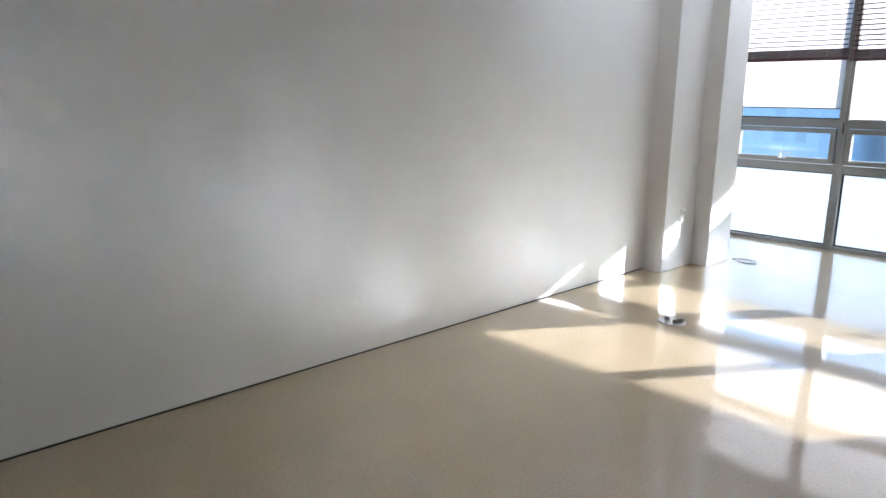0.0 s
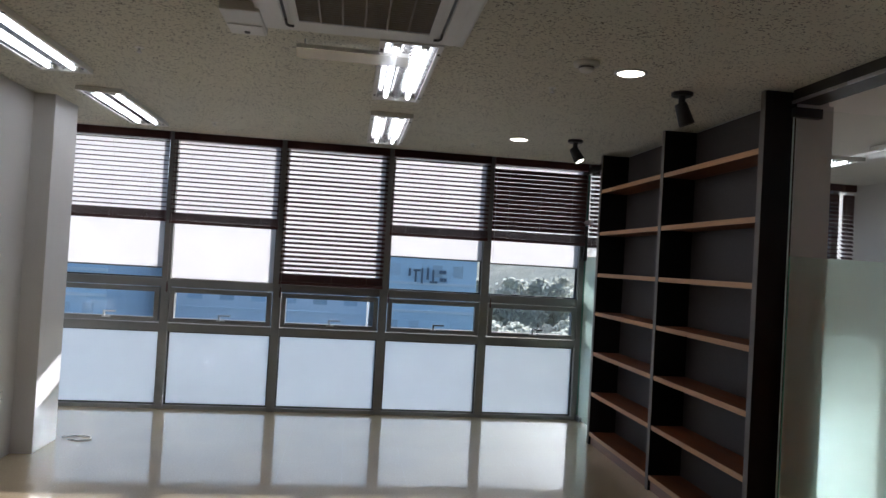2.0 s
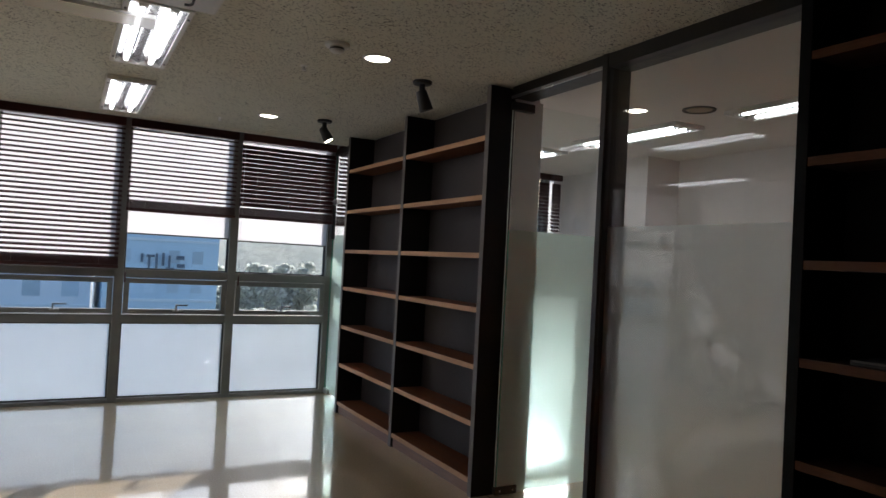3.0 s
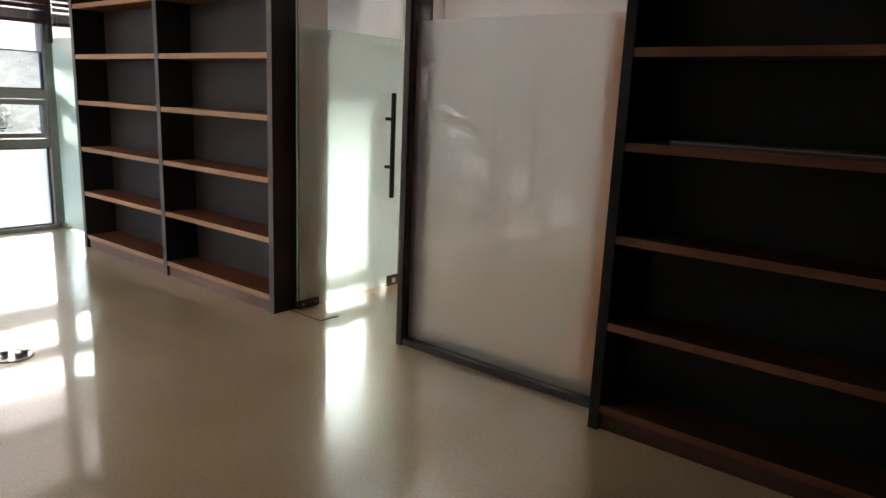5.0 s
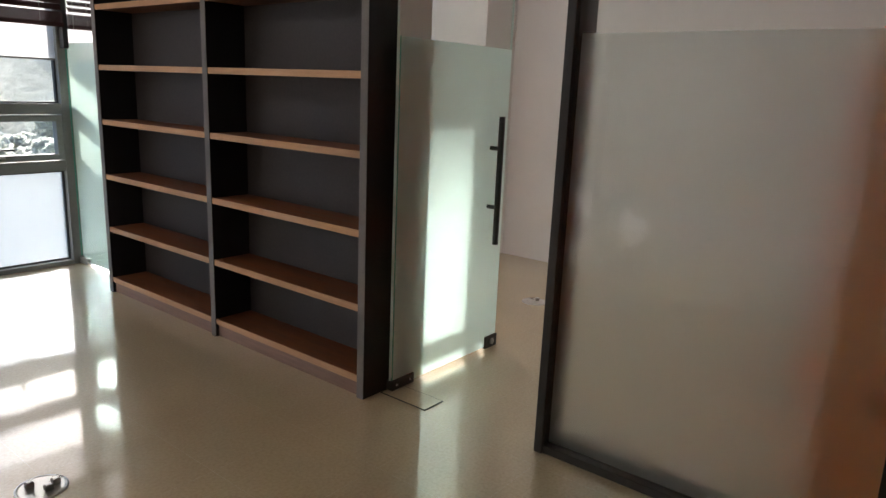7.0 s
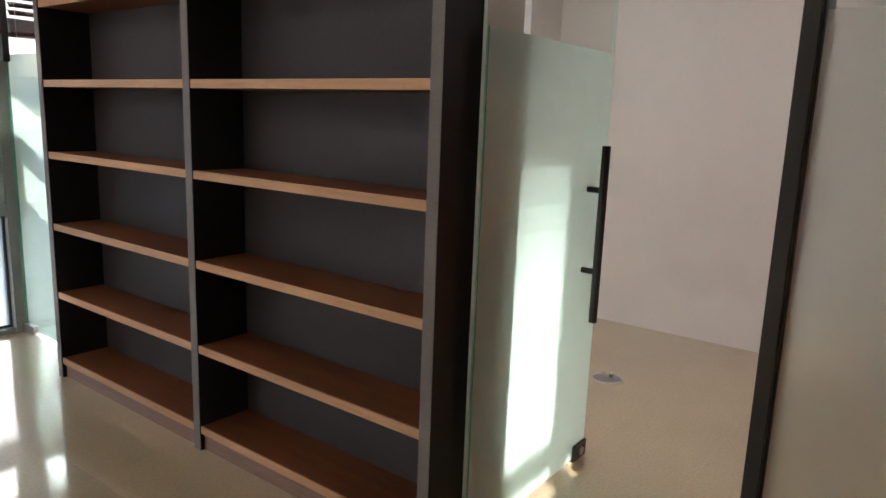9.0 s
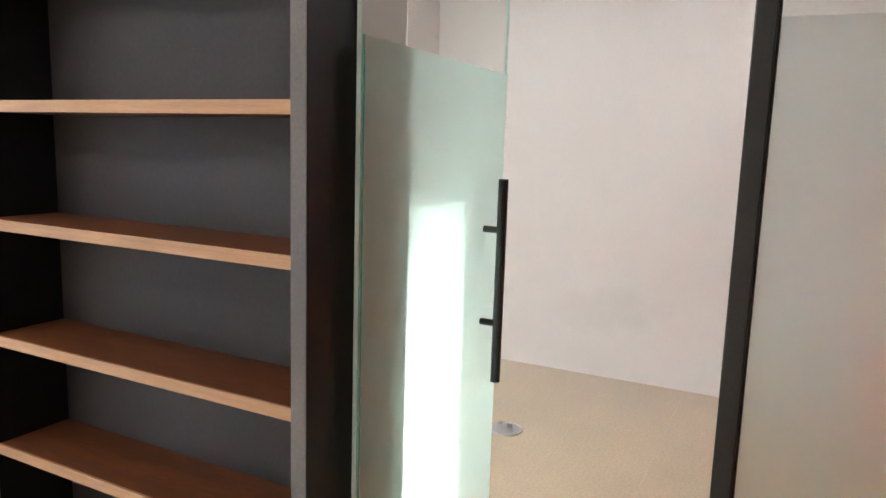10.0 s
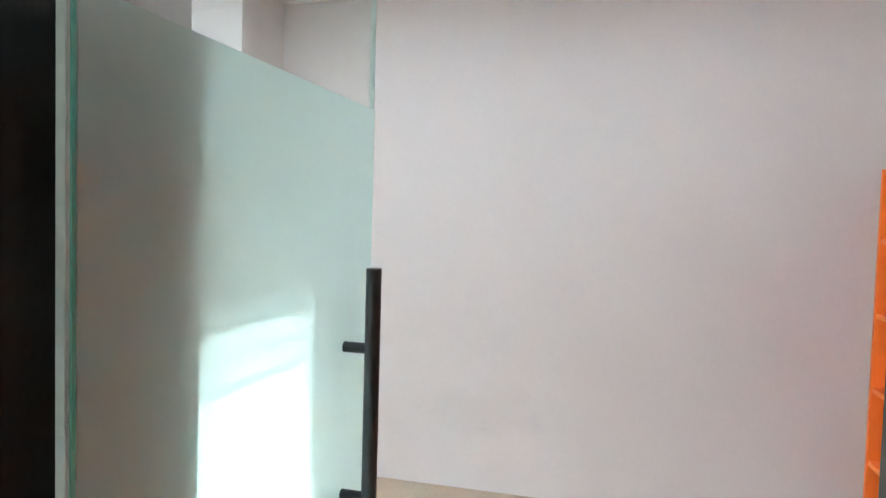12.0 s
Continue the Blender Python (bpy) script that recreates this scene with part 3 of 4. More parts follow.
def glass_door(hinge, label):
    """Frameless door of glass, standing open square to the partition, along +x from its hinge."""
    hx, hy = hinge
    d = thing("glass_door", (hx, hy, 0), label, "door", "", "structure")
    w, t = 0.90, 0.012
    a, b = hx - 0.02, hx - 0.02 + w
    under(slab("pane", a, b, hy - t / 2, hy + t / 2, 0.022, 2.52, M_GLASS_IN, d))
    under(slab("film", a + 0.012, b - 0.002, hy - t / 2 - 0.003, hy - t / 2 - 0.0015, 0.022, FILM_TOP, M_FILM, d, "frosted film"))
    under(slab("pane_edge", a - 0.002, a - 0.0005, hy - t / 2, hy + t / 2, 0.022, 2.52, M_GEDGE_P, d, "pale polished glass edge"))
    under(slab("edge_line", a + 0.004, a + 0.0105, hy - t / 2 - 0.003, hy - t / 2 - 0.0008, 0.022, FILM_TOP, M_GEDGE, d, "green line of the glass edge"))
    under(slab("pane_edge", b + 0.0005, b + 0.002, hy - t / 2, hy + t / 2, 0.022, 2.52, M_GEDGE_P, d, "pale polished glass edge"))
    patch("hinge_patch", a - 0.004, a + 0.16, hy - 0.02, hy + 0.02, 0.010, 0.062, d)
    for x in (a + 0.03, a + 0.13):
        bm = lathe(bmesh.new(), [(0.007, 0), (0.006, 0.003)], (x, hy - 0.02, 0.036), 12, (0, -1, 0))
        under(part("screw", bm, M_STEEL, d, "steel screw head"))
    patch("lock_patch", b - 0.11, b + 0.003, hy - 0.02, hy + 0.02, 0.012, 0.085, d)
    bm = lathe(bmesh.new(), [(0.018, 0), (0.018, 0.006), (0.012, 0.008)], (b - 0.05, hy - 0.02, 0.048), 18, (0, -1, 0))
    under(part("lock_cylinder", bm, M_STEEL, d, "steel lock cylinder"))
    patch("hinge_patch", a - 0.004, a + 0.16, hy - 0.02, hy + 0.02, 2.47, 2.525, d)
    hxx = b - 0.15
    for side in (-1, 1):
        y = hy + side * 0.072
        h = under(part("pull_handle", tube(bmesh.new(), (hxx, y, 0.655), (hxx, y, 1.35), 0.0165, seg=20), M_BMETAL, d, "round black pull handle", 0.002, True))
        for z in (0.86, 1.18):
            under(part("standoff", tube(bmesh.new(), (hxx, hy + side * 0.006, z), (hxx, y, z), 0.0115, seg=14), M_BMETAL, d))
    return d


glass_door((1.915, 4.497), "frameless glass door with frosted film, standing open")
pl = thing("floor_closer", (1.9, 4.39, 0), "steel floor hinge cover plate in the vinyl floor", "door closer")
under(slab("plate_frame", 1.858, 1.998, 4.235, 4.525, 0.0, 0.003, M_DARKP, pl, "dark metal edge", 0.001))
under(slab("cover_plate", 1.864, 1.992, 4.241, 4.519, 0.0032, 0.0045, M_FLOOR, pl, "", 0.0005))
under(part("spindle", tube(bmesh.new(), (1.94, 4.497, 0.0045), (1.94, 4.497, 0.0095), 0.016), M_STEEL, pl))

# second glass leaf between the shelf and the window
d2 = thing("glass_door", (1.95, 7.5, 0), "closed frameless glass door with frosted film beside the window", "door", "", "structure")
under(slab("pane", 1.944, 1.956, 7.06, 7.93, 0.02, 2.56, M_GLASS_IN, d2))
under(slab("film", 1.9575, 1.959, 7.065, 7.925, 0.02, FILM_TOP, M_FILM, d2, "frosted film"))
under(slab("pane_edge", 1.944, 1.956, 7.9305, 7.932, 0.02, 2.56, M_GEDGE, d2, "green glass edge"))
patch("hinge_patch", 1.93, 1.97, 7.80, 7.935, 0.008, 0.06, d2, M_STEEL)
patch("closer_body", 1.905, 1.943, 7.855, 7.925, 1.66, 2.02, d2)
patch("closer_arm", 1.90, 1.943, 7.72, 7.93, 2.03, 2.075, d2, M_STEEL)
under(slab("header", 1.93, 2.0, 7.055, 7.94, 2.565, CEIL, M_BMETAL, d2))

# ---- orange bookcase in the inner room ----
def bookcase(xs, front, label):
    oc = thing("bookcase", ((xs[0] + xs[-1]) / 2, 2.6, 0), label, "bookcase", "orange bookcases")
    for x in xs:
        under(slab("upright", x, x + 0.025, 2.41, front, 0, 1.73, M_ORANGE, oc, "", 0.001))
    for a, b in zip(xs, xs[1:]):
        x0, x1 = a + 0.025, b
        for z in (0.05, 0.37, 0.71, 1.05, 1.39, 1.705):
            under(slab("board", x0, x1, 2.425, front - 0.005, z, z + 0.024, M_ORANGE, oc, "", 0.001))
        under(slab("back_panel", x0, x1, 2.412, 2.424, 0, 1.73, M_ORANGE, oc))


bookcase((2.19, 2.86), 2.69, "shallow bright orange open bookcase behind the frosted panel")
bookcase((2.90, 3.54, 4.18, 4.825), 2.81, "low bright orange open bookcase against the end wall")


# ---- ceiling fittings ----
def troffer(x, y, label="white fluorescent ceiling light with a mirror reflector and two lit tubes"):
    c = thing("ceiling_light", (x, y, CEIL), label, "ceiling light", "fluorescent ceiling lights")
    hx, hy = 0.155, 0.615
    for q in ((-hx, -hx + 0.026, -hy, hy), (hx - 0.026, hx, -hy, hy), (-hx + 0.026, hx - 0.026, -hy, -hy + 0.026), (-hx + 0.026, hx - 0.026, hy - 0.026, hy)):
        part("frame", box(bmesh.new(), q[0], q[1], q[2], q[3], -0.034, -0.001), M_WHITE, c, "", 0.003)
    part("housing", box(bmesh.new(), -hx + 0.026, hx - 0.026, -hy + 0.026, hy - 0.026, -0.006, -0.002), M_REFL, c)
    # mirror facets: a ridge between the tubes and a slope along each side, notched along their length
    for name, prof in (("ridge", ((-0.04, -0.008), (0.0, -0.030), (0.04, -0.008))), ("side_mirror", ((-0.128, -0.030), (-0.098, -0.008))), ("side_mirror", ((0.098, -0.008), (0.128, -0.030)))):
        bm = bmesh.new()
        n = 36
        rows = [[bm.verts.new((px, -hy + 0.05 + k * (2 * hy - 0.1) / n, pz + (0.0012 if k % 2 else 0.0))) for px, pz in prof] for k in range(n + 1)]
        for p, q in zip(rows, rows[1:]):
            for i in range(len(prof) - 1):
                bm.faces.new((p[i], p[i + 1], q[i + 1], q[i]))
        part(name, bm, M_MIRROR, c, "polished notched reflector")
    for s in (-1, 1):
        part("tube", tube(bmesh.new(), (s * 0.070, -hy + 0.07, -0.024), (s * 0.070, hy - 0.07, -0.024), 0.0145, seg=14), M_TUBE, c, "glowing white tube", 0, True)
        for e in (-1, 1):
            part("lamp_holder", box(bmesh.new(), s * 0.070 - 0.02, s * 0.070 + 0.02, e * (hy - 0.052) - 0.018, e * (hy - 0.052) + 0.018, -0.036, -0.007), M_WHITE, c, "", 0.003)
            part("end_cap", tube(bmesh.new(), (s * 0.070, e * (hy - 0.0705), -0.024), (s * 0.070, e * (hy - 0.090), -0.024), 0.0152, seg=14), M_STEEL, c, "metal end cap")
    for s in (-1, 1):
        for yy in (-0.48, 0.48):
            part("clip", box(bmesh.new(), s * (hx - 0.013) - 0.006, s * (hx - 0.013) + 0.006, yy - 0.010, yy + 0.010, -0.038, -0.0342), M_DARKP, c)
    return c


first = troffer(-2.28, 4.89)
for x, y in ((-2.26, 6.61), (-0.25, 4.89), (-0.24, 6.62), (3.55, 6.80), (3.55, 5.15), (3.55, 3.49)):
    copy_thing(first, Matrix.Translation((x, y, CEIL)))


def downlight(x, y):
    d = thing("downlight", (x, y, CEIL), "round recessed ceiling downlight with warm glow", "downlight", "round downlights")
    part("trim_ring", lathe(bmesh.new(), [(0.088, -0.001), (0.087, -0.006), (0.078, -0.009), (0.070, -0.004), (0.070, -0.001)], (0, 0, 0)), M_STEEL, d, "brushed ring", 0, True)
    part("lens", lathe(bmesh.new(), [(0.069, -0.001), (0.069, -0.004), (0.04, -0.006)], (0, 0, 0)), M_LAMP, d, "glowing warm lens")
    return d


dl = downlight(0.945, 4.51)
copy_thing(dl, Matrix.Translation((0.86, 6.63, CEIL)))
copy_thing(dl, Matrix.Translation((2.95, 4.49, CEIL)))


def spotlight(x, y, aim):
    s = thing("spotlight", (x, y, CEIL), "black adjustable ceiling spotlight", "spotlight", "black spotlights")
    part("base", lathe(bmesh.new(), [(0.062, -0.001), (0.062, -0.016), (0.055, -0.022)], (0, 0, 0)), M_BMETAL, s)
    part("stem", lathe(bmesh.new(), [(0.019, -0.022), (0.019, -0.095)], (0, 0, 0), 16), M_BMETAL, s)
    a = Vector(aim).normalized()
    part("head", lathe(bmesh.new(), [(0.033, -0.055), (0.036, -0.045), (0.046, 0.075), (0.043, 0.076), (0.040, 0.060)], (0.012, 0, -0.115), 24, a), M_BMETAL, s, "", 0, True)
    part("lens", lathe(bmesh.new(), [(0.038, 0.062), (0.038, 0.066)], (0.012, 0, -0.115), 20, a), M_LAMP, s, "glowing lens")


spotlight(1.38, 4.79, (0.35, -0.05, -1))
spotlight(1.30, 6.47, (0.4, -0.35, -0.9))


def sprinkler(x, y):
    s = thing("sprinkler", (x, y, CEIL), "small dark pendent ceiling sprinkler head", "sprinkler", "ceiling sprinklers")
    part("plate", lathe(bmesh.new(), [(0.026, -0.001), (0.022, -0.005)], (0, 0, 0), 16), M_WHITE, s)
    bm = bmesh.new()
    tube(bm, (0, 0, -0.005), (0, 0, -0.02), 0.007, seg=10), tube(bm, (0, 0, -0.026), (0, 0, -0.029), 0.014, seg=12)
    tube(bm, (0.009, 0, -0.018), (0.006, 0, -0.027), 0.002, seg=6), tube(bm, (-0.009, 0, -0.018), (-0.006, 0, -0.027), 0.002, seg=6)
    part("head", bm, M_STEEL, s)
    return s


sp = sprinkler(-1.683, 4.91)
for x, y in ((0.64, 4.94), (0.535, 7.02), (-1.68, 7.0), (3.05, 5.0)):
    copy_thing(sp, Matrix.Translation((x, y, CEIL)))

sd = thing("smoke_detector", (0.66, 4.40, CEIL), "round off-white ceiling smoke detector", "smoke detector")
part("base", lathe(bmesh.new(), [(0.068, -0.001), (0.068, -0.014), (0.062, -0.02)], (0, 0, 0)), M_WHITE, sd, "", 0, True)
part("chamber", lathe(bmesh.new(), [(0.040, -0.02), (0.038, -0.042), (0.028, -0.05)], (0, 0, 0)), M_WHITE, sd, "", 0, True)
part("vent_band", lathe(bmesh.new(), [(0.0395, -0.026), (0.0395, -0.034)], (0, 0, 0)), M_DARKP, sd)

for x, y in ((-2.33, 3.90), (3.245, 4.19)):
    sk = thing("ceiling_speaker", (x, y, CEIL), "round flush ceiling loudspeaker grille", "speaker", "ceiling loudspeakers")
    part("rim", lathe(bmesh.new(), [(0.115, -0.001), (0.113, -0.008), (0.103, -0.010), (0.100, -0.004)], (0, 0, 0), 36), M_DARKP, sk, "", 0, True)
    part("grille", lathe(bmesh.new(), [(0.100, -0.003), (0.06, -0.006), (0.01, -0.007)], (0, 0, 0), 36), M_GRILL, sk, "", 0, True)

# cassette air conditioner, with its fold-down grille and slots
ac = thing("air_conditioner", (-0.48, 3.80, CEIL), "white ceiling cassette air conditioner with a beige grille", "air conditioner")
H = 0.475
bm = bmesh.new()
box(bm, -H, H, -H, H, -0.03, -0.001)
part("body", bm, M_WHITE, ac, "", 0.012)
bm = bmesh.new()
g = 0.29
box(bm, -g, g, -g, g, -0.034, -0.0302)
part("grille_bed", bm, M_DARKP, ac)
for k in range(24):
    y = -g + (k + 0.5) * 2 * g / 24
    part("louvre", box(bmesh.new(), -g, g, y - 0.0035, y + 0.0035, -0.042, -0.0345), M_GRILL, ac)
for k in range(1, 6):
    x = -g + k * 2 * g / 6
    part("grille_rib", box(bmesh.new(), x - 0.004, x + 0.004, -g, g, -0.044, -0.0425), M_GRILL, ac)
for q in ((-g - 0.02, -g, -g - 0.02, g + 0.02), (g, g + 0.02, -g - 0.02, g + 0.02), (-g, g, -g - 0.02, -g), (-g, g, g, g + 0.02)):
    part("grille_frame", box(bmesh.new(), *q, -0.044, -0.0305), M_WHITE, ac, "", 0.004)
for sx in (-1, 1):
    part("air_slot", box(bmesh.new(), sx * 0.372 - 0.045, sx * 0.372 + 0.045, -0.33, 0.33, -0.0325, -0.0305), M_WHITE, ac, "", 0.001)
    part("flap", box(bmesh.new(), sx * 0.385 - 0.026, sx * 0.385 + 0.026, -0.32, 0.32, -0.040, -0.033), M_WHITE, ac, "", 0.002)
    part("slot_line", box(bmesh.new(), sx * 0.350 - 0.006, sx * 0.350 + 0.006, -0.32, 0.32, -0.0345, -0.033), M_DARKP, ac, "dark slot")
# solid dark tubes stand in for the curved ends of the open slots
for sx in (-1, 1):
    bm = bmesh.new()
    pts = [Vector((sx * 0.350, 0.30, -0.035)), Vector((sx * 0.352, 0.352, -0.038)), Vector((sx * 0.343, 0.376, -0.038)), Vector((sx * 0.322, 0.386, -0.036))]
    for p, q in zip(pts, pts[1:]):
        tube(bm, p, q, 0.006, seg=8)
    part("hook", bm, M_DARKP, ac, "dark curved end of the slot")

df = thing("wind_deflector", (-0.53, 4.50, CEIL - 0.058), "clear acrylic wind deflector under the air conditioner", "wind deflector")
bm = box(bmesh.new(), -0.28, 0.28, -0.04, 0.04, -0.0025, 0.0025)
bm.transform(Matrix.Rotation(radians(-28), 4, "X"))
part("blade", bm, M_ACRYL, df)
part("lip", box(bmesh.new(), -0.28, 0.28, -0.040, -0.034, 0.010, 0.030), M_WHITE, df, "", 0.001)
for x in (-0.24, 0.24):
    part("hanger", tube(bmesh.new(), (x, -0.03, 0.015), (x, -0.03, 0.058), 0.004, seg=8), M_STEEL, df)

bx2 = thing("sensor_box", (-1.02, 4.18, CEIL), "white plastic sensor box on the ceiling", "sensor")
part("body", box(bmesh.new(), -0.085, 0.085, -0.16, 0.16, -0.045, -0.001), M_WHITE, bx2, "", 0.006)
part("cover", box(bmesh.new(), -0.078, 0.078, 0.02, 0.15, -0.052, -0.0455), M_WHITE, bx2, "", 0.004)
part("eye", box(bmesh.new(), -0.012, 0.012, 0.095, 0.119, -0.056, -0.0525), M_DARKP, bx2, "dark square sensor eye")


# ---- floor boxes, socket, clutter ----
def floor_box(x, y, turn, label, blocks):
    f = thing("floor_outlet", (x, y, 0), label, "floor outlet", "round floor outlets")
    f.rotation_euler = (0, 0, radians(turn))
    part("rim", lathe(bmesh.new(), [(0.088, 0.0), (0.088, 0.004), (0.083, 0.0065), (0.078, 0.004), (0.078, 0.0)], (0, 0, 0), 36), M_STEEL, f, "", 0, True)
    part("plate", lathe(bmesh.new(), [(0.077, 0.0005), (0.077, 0.0045)], (0, 0, 0), 36), M_STEEL, f)
    for px, py in blocks:
        b = part("plug_socket", box(bmesh.new(), px - 0.014, px + 0.014, py - 0.013, py + 0.013, 0.005, 0.026), M_ALU, f, "grey plug socket", 0.004)
        part("socket_top", box(bmesh.new(), px - 0.010, px + 0.010, py - 0.009, py + 0.009, 0.0262, 0.029), M_STEEL, b)
    return f


BL = ((-0.03, 0.03), (0.01, -0.035), (0.045, -0.01))
floor_box(0.42, 4.85, 0, "round steel floor outlet with raised plug sockets", BL)
floor_box(-2.11, 4.75, 40, "round steel floor outlet with raised plug sockets", BL)
floor_box(3.74, 4.79, 20, "round steel floor outlet with closed lid", ((0.02, -0.02),))

so = thing("wall_socket", (-2.834, 6.16, 0.46), "white wall socket on the column casing", "wall socket")
part("plate", box(bmesh.new(), 0, 0.008, -0.036, 0.036, -0.06, 0.06), M_WHITE, so, "", 0.003)
for z in (-0.026, 0.026):
    part("insert", lathe(bmesh.new(), [(0.019, 0), (0.018, 0.004)], (0.0085, 0, z), 16, (1, 0, 0)), M_WHITE, so)
    for dy in (-0.008, 0.008):
        part("hole", tube(bmesh.new(), (0.0128, dy, z), (0.0136, dy, z), 0.003, seg=8), M_DARKP, so)

bm = bmesh.new()
pts = [Vector((-2.66, 6.83, 0.006)), Vector((-2.56, 6.90, 0.006)), Vector((-2.45, 6.86, 0.006)), Vector((-2.42, 6.78, 0.006)), Vector((-2.50, 6.74, 0.006)), Vector((-2.60, 6.78, 0.006))]
for p, q in zip(pts, pts[1:]):
    tube(bm, p, q, 0.004, seg=8)
tagged(part("cable", bm, M_WHITE), "loose white cable end on the floor by the column", "cable")

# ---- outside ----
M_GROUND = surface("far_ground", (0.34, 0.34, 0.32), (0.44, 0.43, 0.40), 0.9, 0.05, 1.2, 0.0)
# facade, window and band colours are paled and blued to paint in distance haze
M_BLUEB = surface("hazy_blue_cladding", (0.46, 0.61, 0.75), (0.60, 0.74, 0.85), 0.5, 0.3, 6, 0.0)
M_GREYB = surface("hazy_grey_render", (0.66, 0.73, 0.82), (0.76, 0.81, 0.88), 0.8, 0.3, 6, 0.0)
M_WINB = surface("hazy_far_window", (0.46, 0.58, 0.70), (0.56, 0.68, 0.79), 0.2, 0.5, 6, 0.0, vary=0.18)
def leaf_material():
    """Thin leaves that let the low sun through, paled by haze in their colour."""
    m, n, l, bsdf = nodes_of("hazy_leaves")
    tl, mix, info, ramp = n.new("ShaderNodeBsdfTranslucent"), n.new("ShaderNodeMixShader"), n.new("ShaderNodeNewGeometry"), n.new("ShaderNodeValToRGB")
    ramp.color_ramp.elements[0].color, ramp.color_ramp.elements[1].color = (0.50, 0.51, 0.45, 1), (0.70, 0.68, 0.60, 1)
    l.new(info.outputs["Random Per Island"], ramp.inputs[0])
    l.new(ramp.outputs[0], tl.inputs["Color"]), l.new(ramp.outputs[0], bsdf.inputs["Base Color"])
    bsdf.inputs["Roughness"].default_value = 0.8
    mix.inputs[0].default_value = 0.7
    l.new(bsdf.outputs[0], mix.inputs[1]), l.new(tl.outputs[0], mix.inputs[2]), l.new(mix.outputs[0], n["Material Output"].inputs[0])
    return m


M_LEAVES = leaf_material()
def canopy_material():
    """Far treetops as a translucent sheet, with haze painted pale into the colour."""
    m, n, l, bsdf = nodes_of("hazy_treetops")
    tc, nz, ramp = n.new("ShaderNodeTexCoord"), n.new("ShaderNodeTexNoise"), n.new("ShaderNodeValToRGB")
    tl, mix, bp = n.new("ShaderNodeBsdfTranslucent"), n.new("ShaderNodeMixShader"), n.new("ShaderNodeBump")
    nz.inputs["Scale"].default_value, nz.inputs["Detail"].default_value, nz.inputs["Roughness"].default_value = 0.9, 8, 0.7
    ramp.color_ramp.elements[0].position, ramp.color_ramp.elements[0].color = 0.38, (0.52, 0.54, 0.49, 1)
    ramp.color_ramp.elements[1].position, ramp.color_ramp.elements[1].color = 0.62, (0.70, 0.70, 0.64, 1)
    l.new(tc.outputs["Object"], nz.inputs["Vector"]), l.new(nz.outputs[0], ramp.inputs[0])
    l.new(ramp.outputs[0], tl.inputs["Color"]), l.new(ramp.outputs[0], bsdf.inputs["Base Color"])
    bp.inputs["Strength"].default_value, bp.inputs["Distance"].default_value = 1.0, 0.6
    l.new(nz.outputs[0], bp.inputs["Height"]), l.new(bp.outputs[0], bsdf.inputs["Normal"]), l.new(bp.outputs[0], tl.inputs["Normal"])
    bsdf.inputs["Roughness"].default_value, mix.inputs[0].default_value = 0.9, 0.5
    l.new(bsdf.outputs[0], mix.inputs[1]), l.new(tl.outputs[0], mix.inputs[2]), l.new(mix.outputs[0], n["Material Output"].inputs[0])
    return m


M_CANOPY = canopy_material()
M_TRUNK = surface("bark", (0.22, 0.19, 0.15), (0.32, 0.28, 0.23), 0.9, 2, 20, 0.0)
M_BAND = surface("hazy_pale_band", (0.62, 0.70, 0.78), (0.74, 0.80, 0.86), 0.7, 0.5, 6, 0.0)
GZ = -9.0
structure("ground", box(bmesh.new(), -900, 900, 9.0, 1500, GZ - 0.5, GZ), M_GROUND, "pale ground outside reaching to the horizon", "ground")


def building(x0, x1, y0, y1, top, storey, bay, wall, label):
    b = thing("building", ((x0 + x1) / 2, y0, GZ), label, "building")
    under(slab("wall", x0, x1, y0, y1, GZ, top, wall, b))
    under(slab("roof", x0 - 0.3, x1 + 0.3, y0 - 0.3, y1 + 0.3, top, top + 0.5, M_GREYB, b))
    me = None
    z = top - storey
    while z > GZ + 1:
        x = x0 + bay * 0.6
        while x + bay * 0.5 < x1:
            if me is None:
                me = mesh_of("window", box(bmesh.new(), 0, bay * 0.45, -0.06, -0.004, 0, storey * 0.42), M_WINB)
            w = new("window", me)
            w.location, w.parent = (x, y0, z + storey * 0.25), b
            under(w)
            x += bay
        under(slab("floor_band", x0, x1, y0 - 0.10, y0 - 0.002, z - 0.09, z + 0.09, M_BAND, b))
        z -= storey
    return b


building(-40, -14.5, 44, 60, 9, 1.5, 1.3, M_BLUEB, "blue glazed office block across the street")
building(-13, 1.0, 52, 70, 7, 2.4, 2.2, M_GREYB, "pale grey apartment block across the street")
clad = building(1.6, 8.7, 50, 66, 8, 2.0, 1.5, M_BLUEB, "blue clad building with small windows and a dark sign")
M_SIGN = surface("sign_grey", (0.10, 0.13, 0.18), (0.16, 0.20, 0.26), 0.7, 2, 20, 0.0)
for x, w, z0, z1 in ((3.75, 0.16, 0.5, 1.05), (4.1, 0.5, 0.85, 1.0), (4.2, 0.14, 0.1, 0.85), (4.65, 0.14, 0.0, 1.1), (5.05, 0.16, 0.3, 1.15), (5.3, 0.55, 0.05, 0.2), (5.45, 0.14, 0.2, 1.0), (5.95, 0.5, 0.75, 1.0), (6.0, 0.5, 0.2, 0.45)):
    under(slab("sign_bar", x, x + w, 49.80, 49.89, z0, z1, M_SIGN, clad, "dark bar of an unreadable sign"))

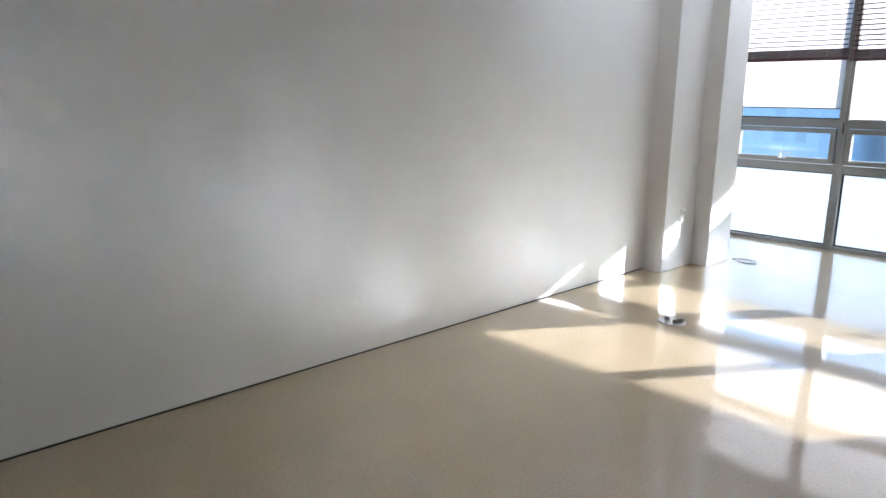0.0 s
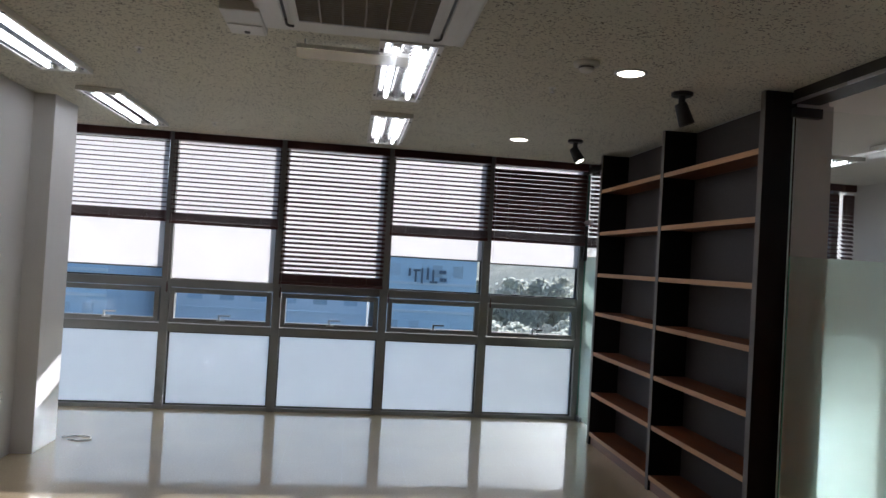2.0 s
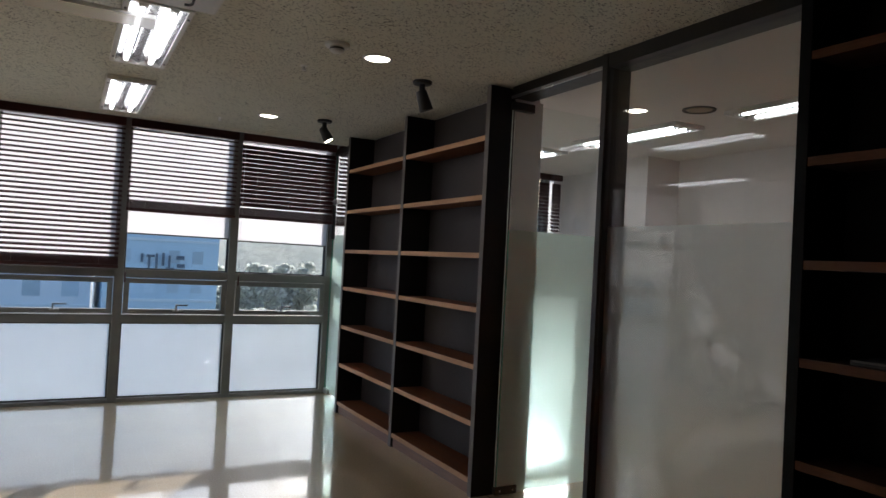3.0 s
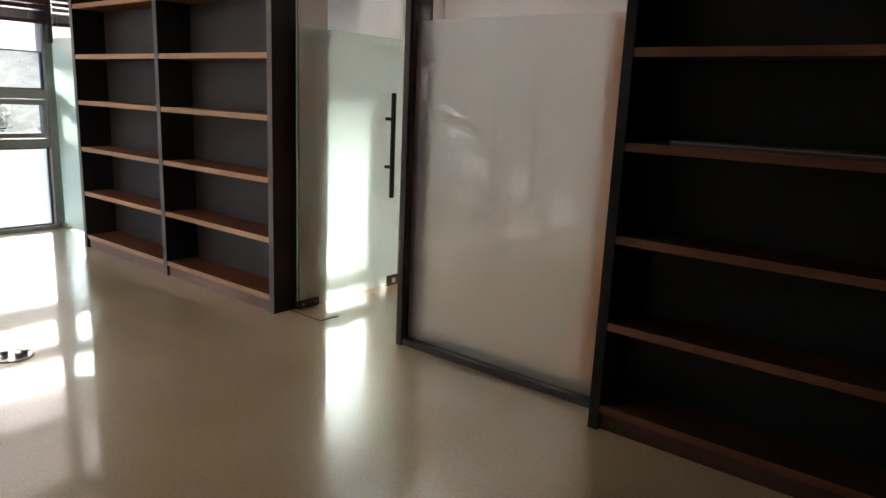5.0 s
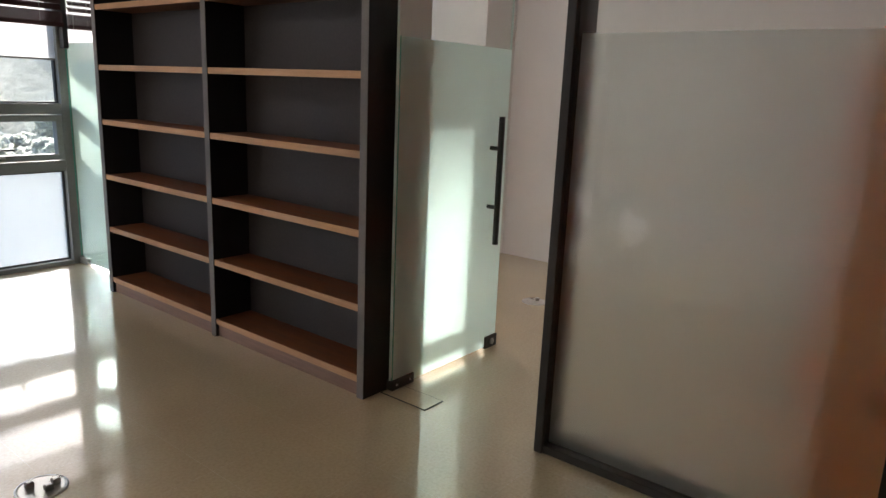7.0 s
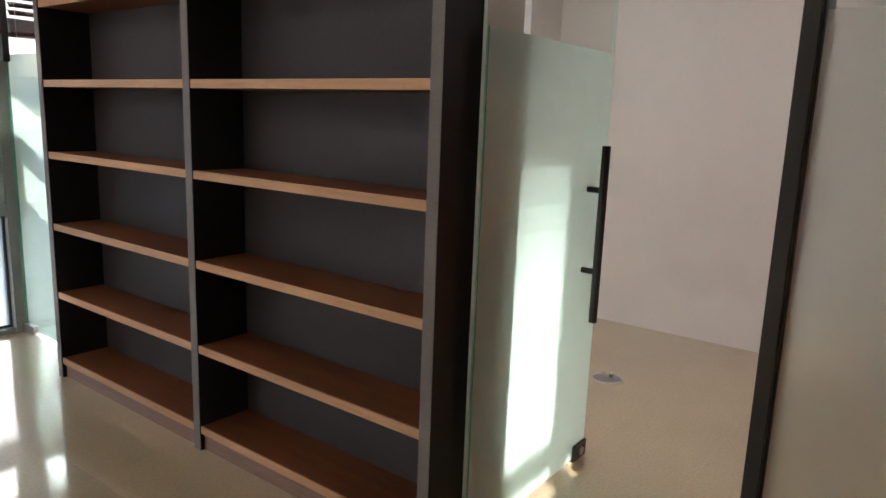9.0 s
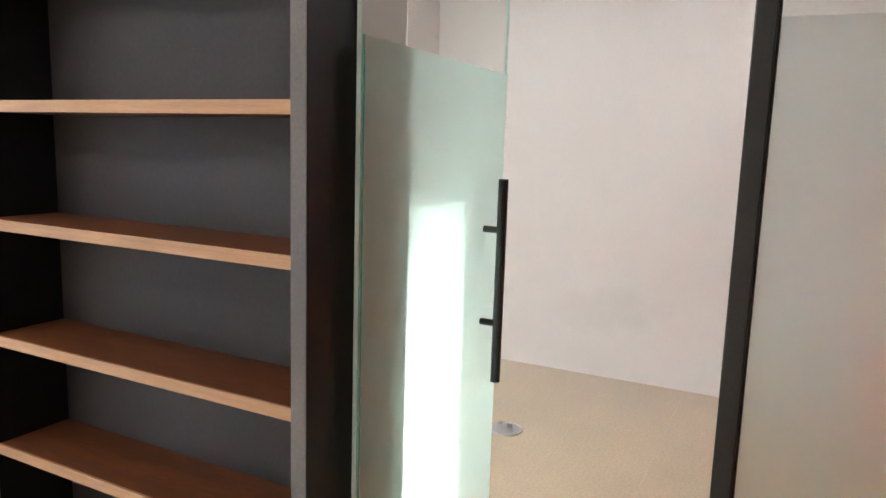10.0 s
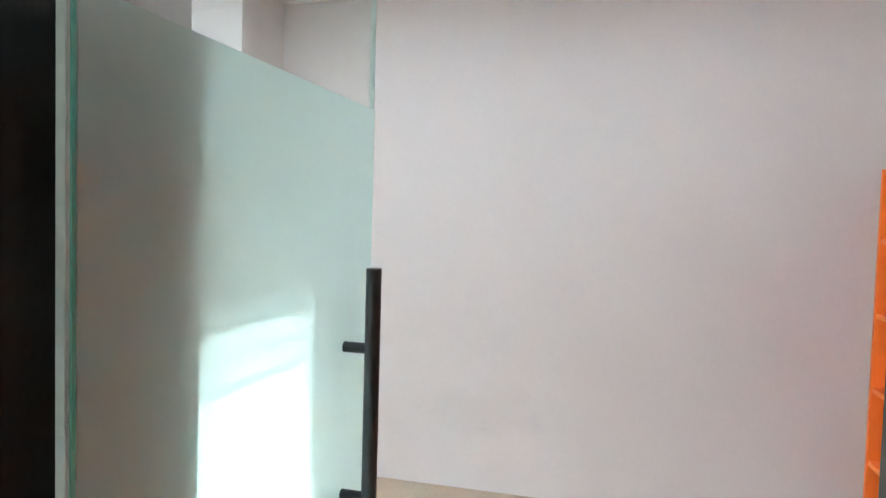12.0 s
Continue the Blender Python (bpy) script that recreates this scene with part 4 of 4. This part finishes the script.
# wooded slope to the right of the buildings
bm = bmesh.new()
nx, ny = 26, 10
grid = [[bm.verts.new((6 + i * 2.6, 56 + j * 5, GZ + 0.2 + 22 * max(0, min(1, (i + 1) / 9)) * (j / (ny - 1)) + noise.noise((i * 0.5, j * 0.5, 0)) * 1.2)) for j in range(ny)] for i in range(nx)]
for i in range(nx - 1):
    for j in range(ny - 1):
        bm.faces.new((grid[i][j], grid[i + 1][j], grid[i + 1][j + 1], grid[i][j + 1]))
structure("slope", bm, M_CANOPY, "wooded hillside, paled with painted haze", "hill")


def clump_tree(seed):
    rng = random.Random(seed)
    t = thing("tree", (0, 0, 0), "leafy tree on the far slope, paled with painted haze", "tree", "trees on the slope")
    bm = tube(bmesh.new(), (0, 0, 0), (0.1, 0, 4.2), 0.18, 0.07, 8)
    for k in range(5):
        a = k * 1.3
        tube(bm, (0.05, 0, 2.2 + k * 0.35), (1.3 * math.cos(a), 1.3 * math.sin(a), 3.6 + k * 0.4), 0.06, 0.02, 6)
    part("trunk", bm, M_TRUNK, t)
    verts, faces = [], []
    for k in range(700):
        a, r, z = rng.uniform(0, 6.28), rng.uniform(0, 1) ** 0.5 * 2.0, rng.uniform(-1, 1)
        r *= math.sqrt(max(0.05, 1 - z * z)) * (0.8 + 0.3 * math.sin(3 * a + seed))
        c = Vector((r * math.cos(a), r * math.sin(a), 4.2 + 1.9 * z))
        u = Vector((rng.gauss(0, 1), rng.gauss(0, 1), rng.gauss(0, 1))).normalized() * rng.uniform(0.12, 0.26)
        w = u.orthogonal().normalized() * rng.uniform(0.10, 0.2)
        i = len(verts)
        verts += [c - u, c + w, c + u, c - w]
        faces.append((i, i + 1, i + 2, i + 3))
    me = bpy.data.meshes.new("crown")
    me.from_pydata(verts, [], faces)
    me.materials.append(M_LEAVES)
    new("crown", me).parent = t
    return t


trees = [clump_tree(s) for s in (1, 2, 3)]
rng = random.Random(5)
spots = [(rng.uniform(9.6, 36), rng.uniform(44, 64)) for _ in range(70)]
for k, (x, y) in enumerate(spots):
    z = GZ + 0.2 + max(0, (y - 56)) * 0.45
    m = Matrix.Translation((x, y, z)) @ Matrix.Rotation(rng.uniform(0, 6), 4, "Z")
    if k < 3:
        trees[k].matrix_basis = m
    else:
        copy_thing(trees[k % 3], m)
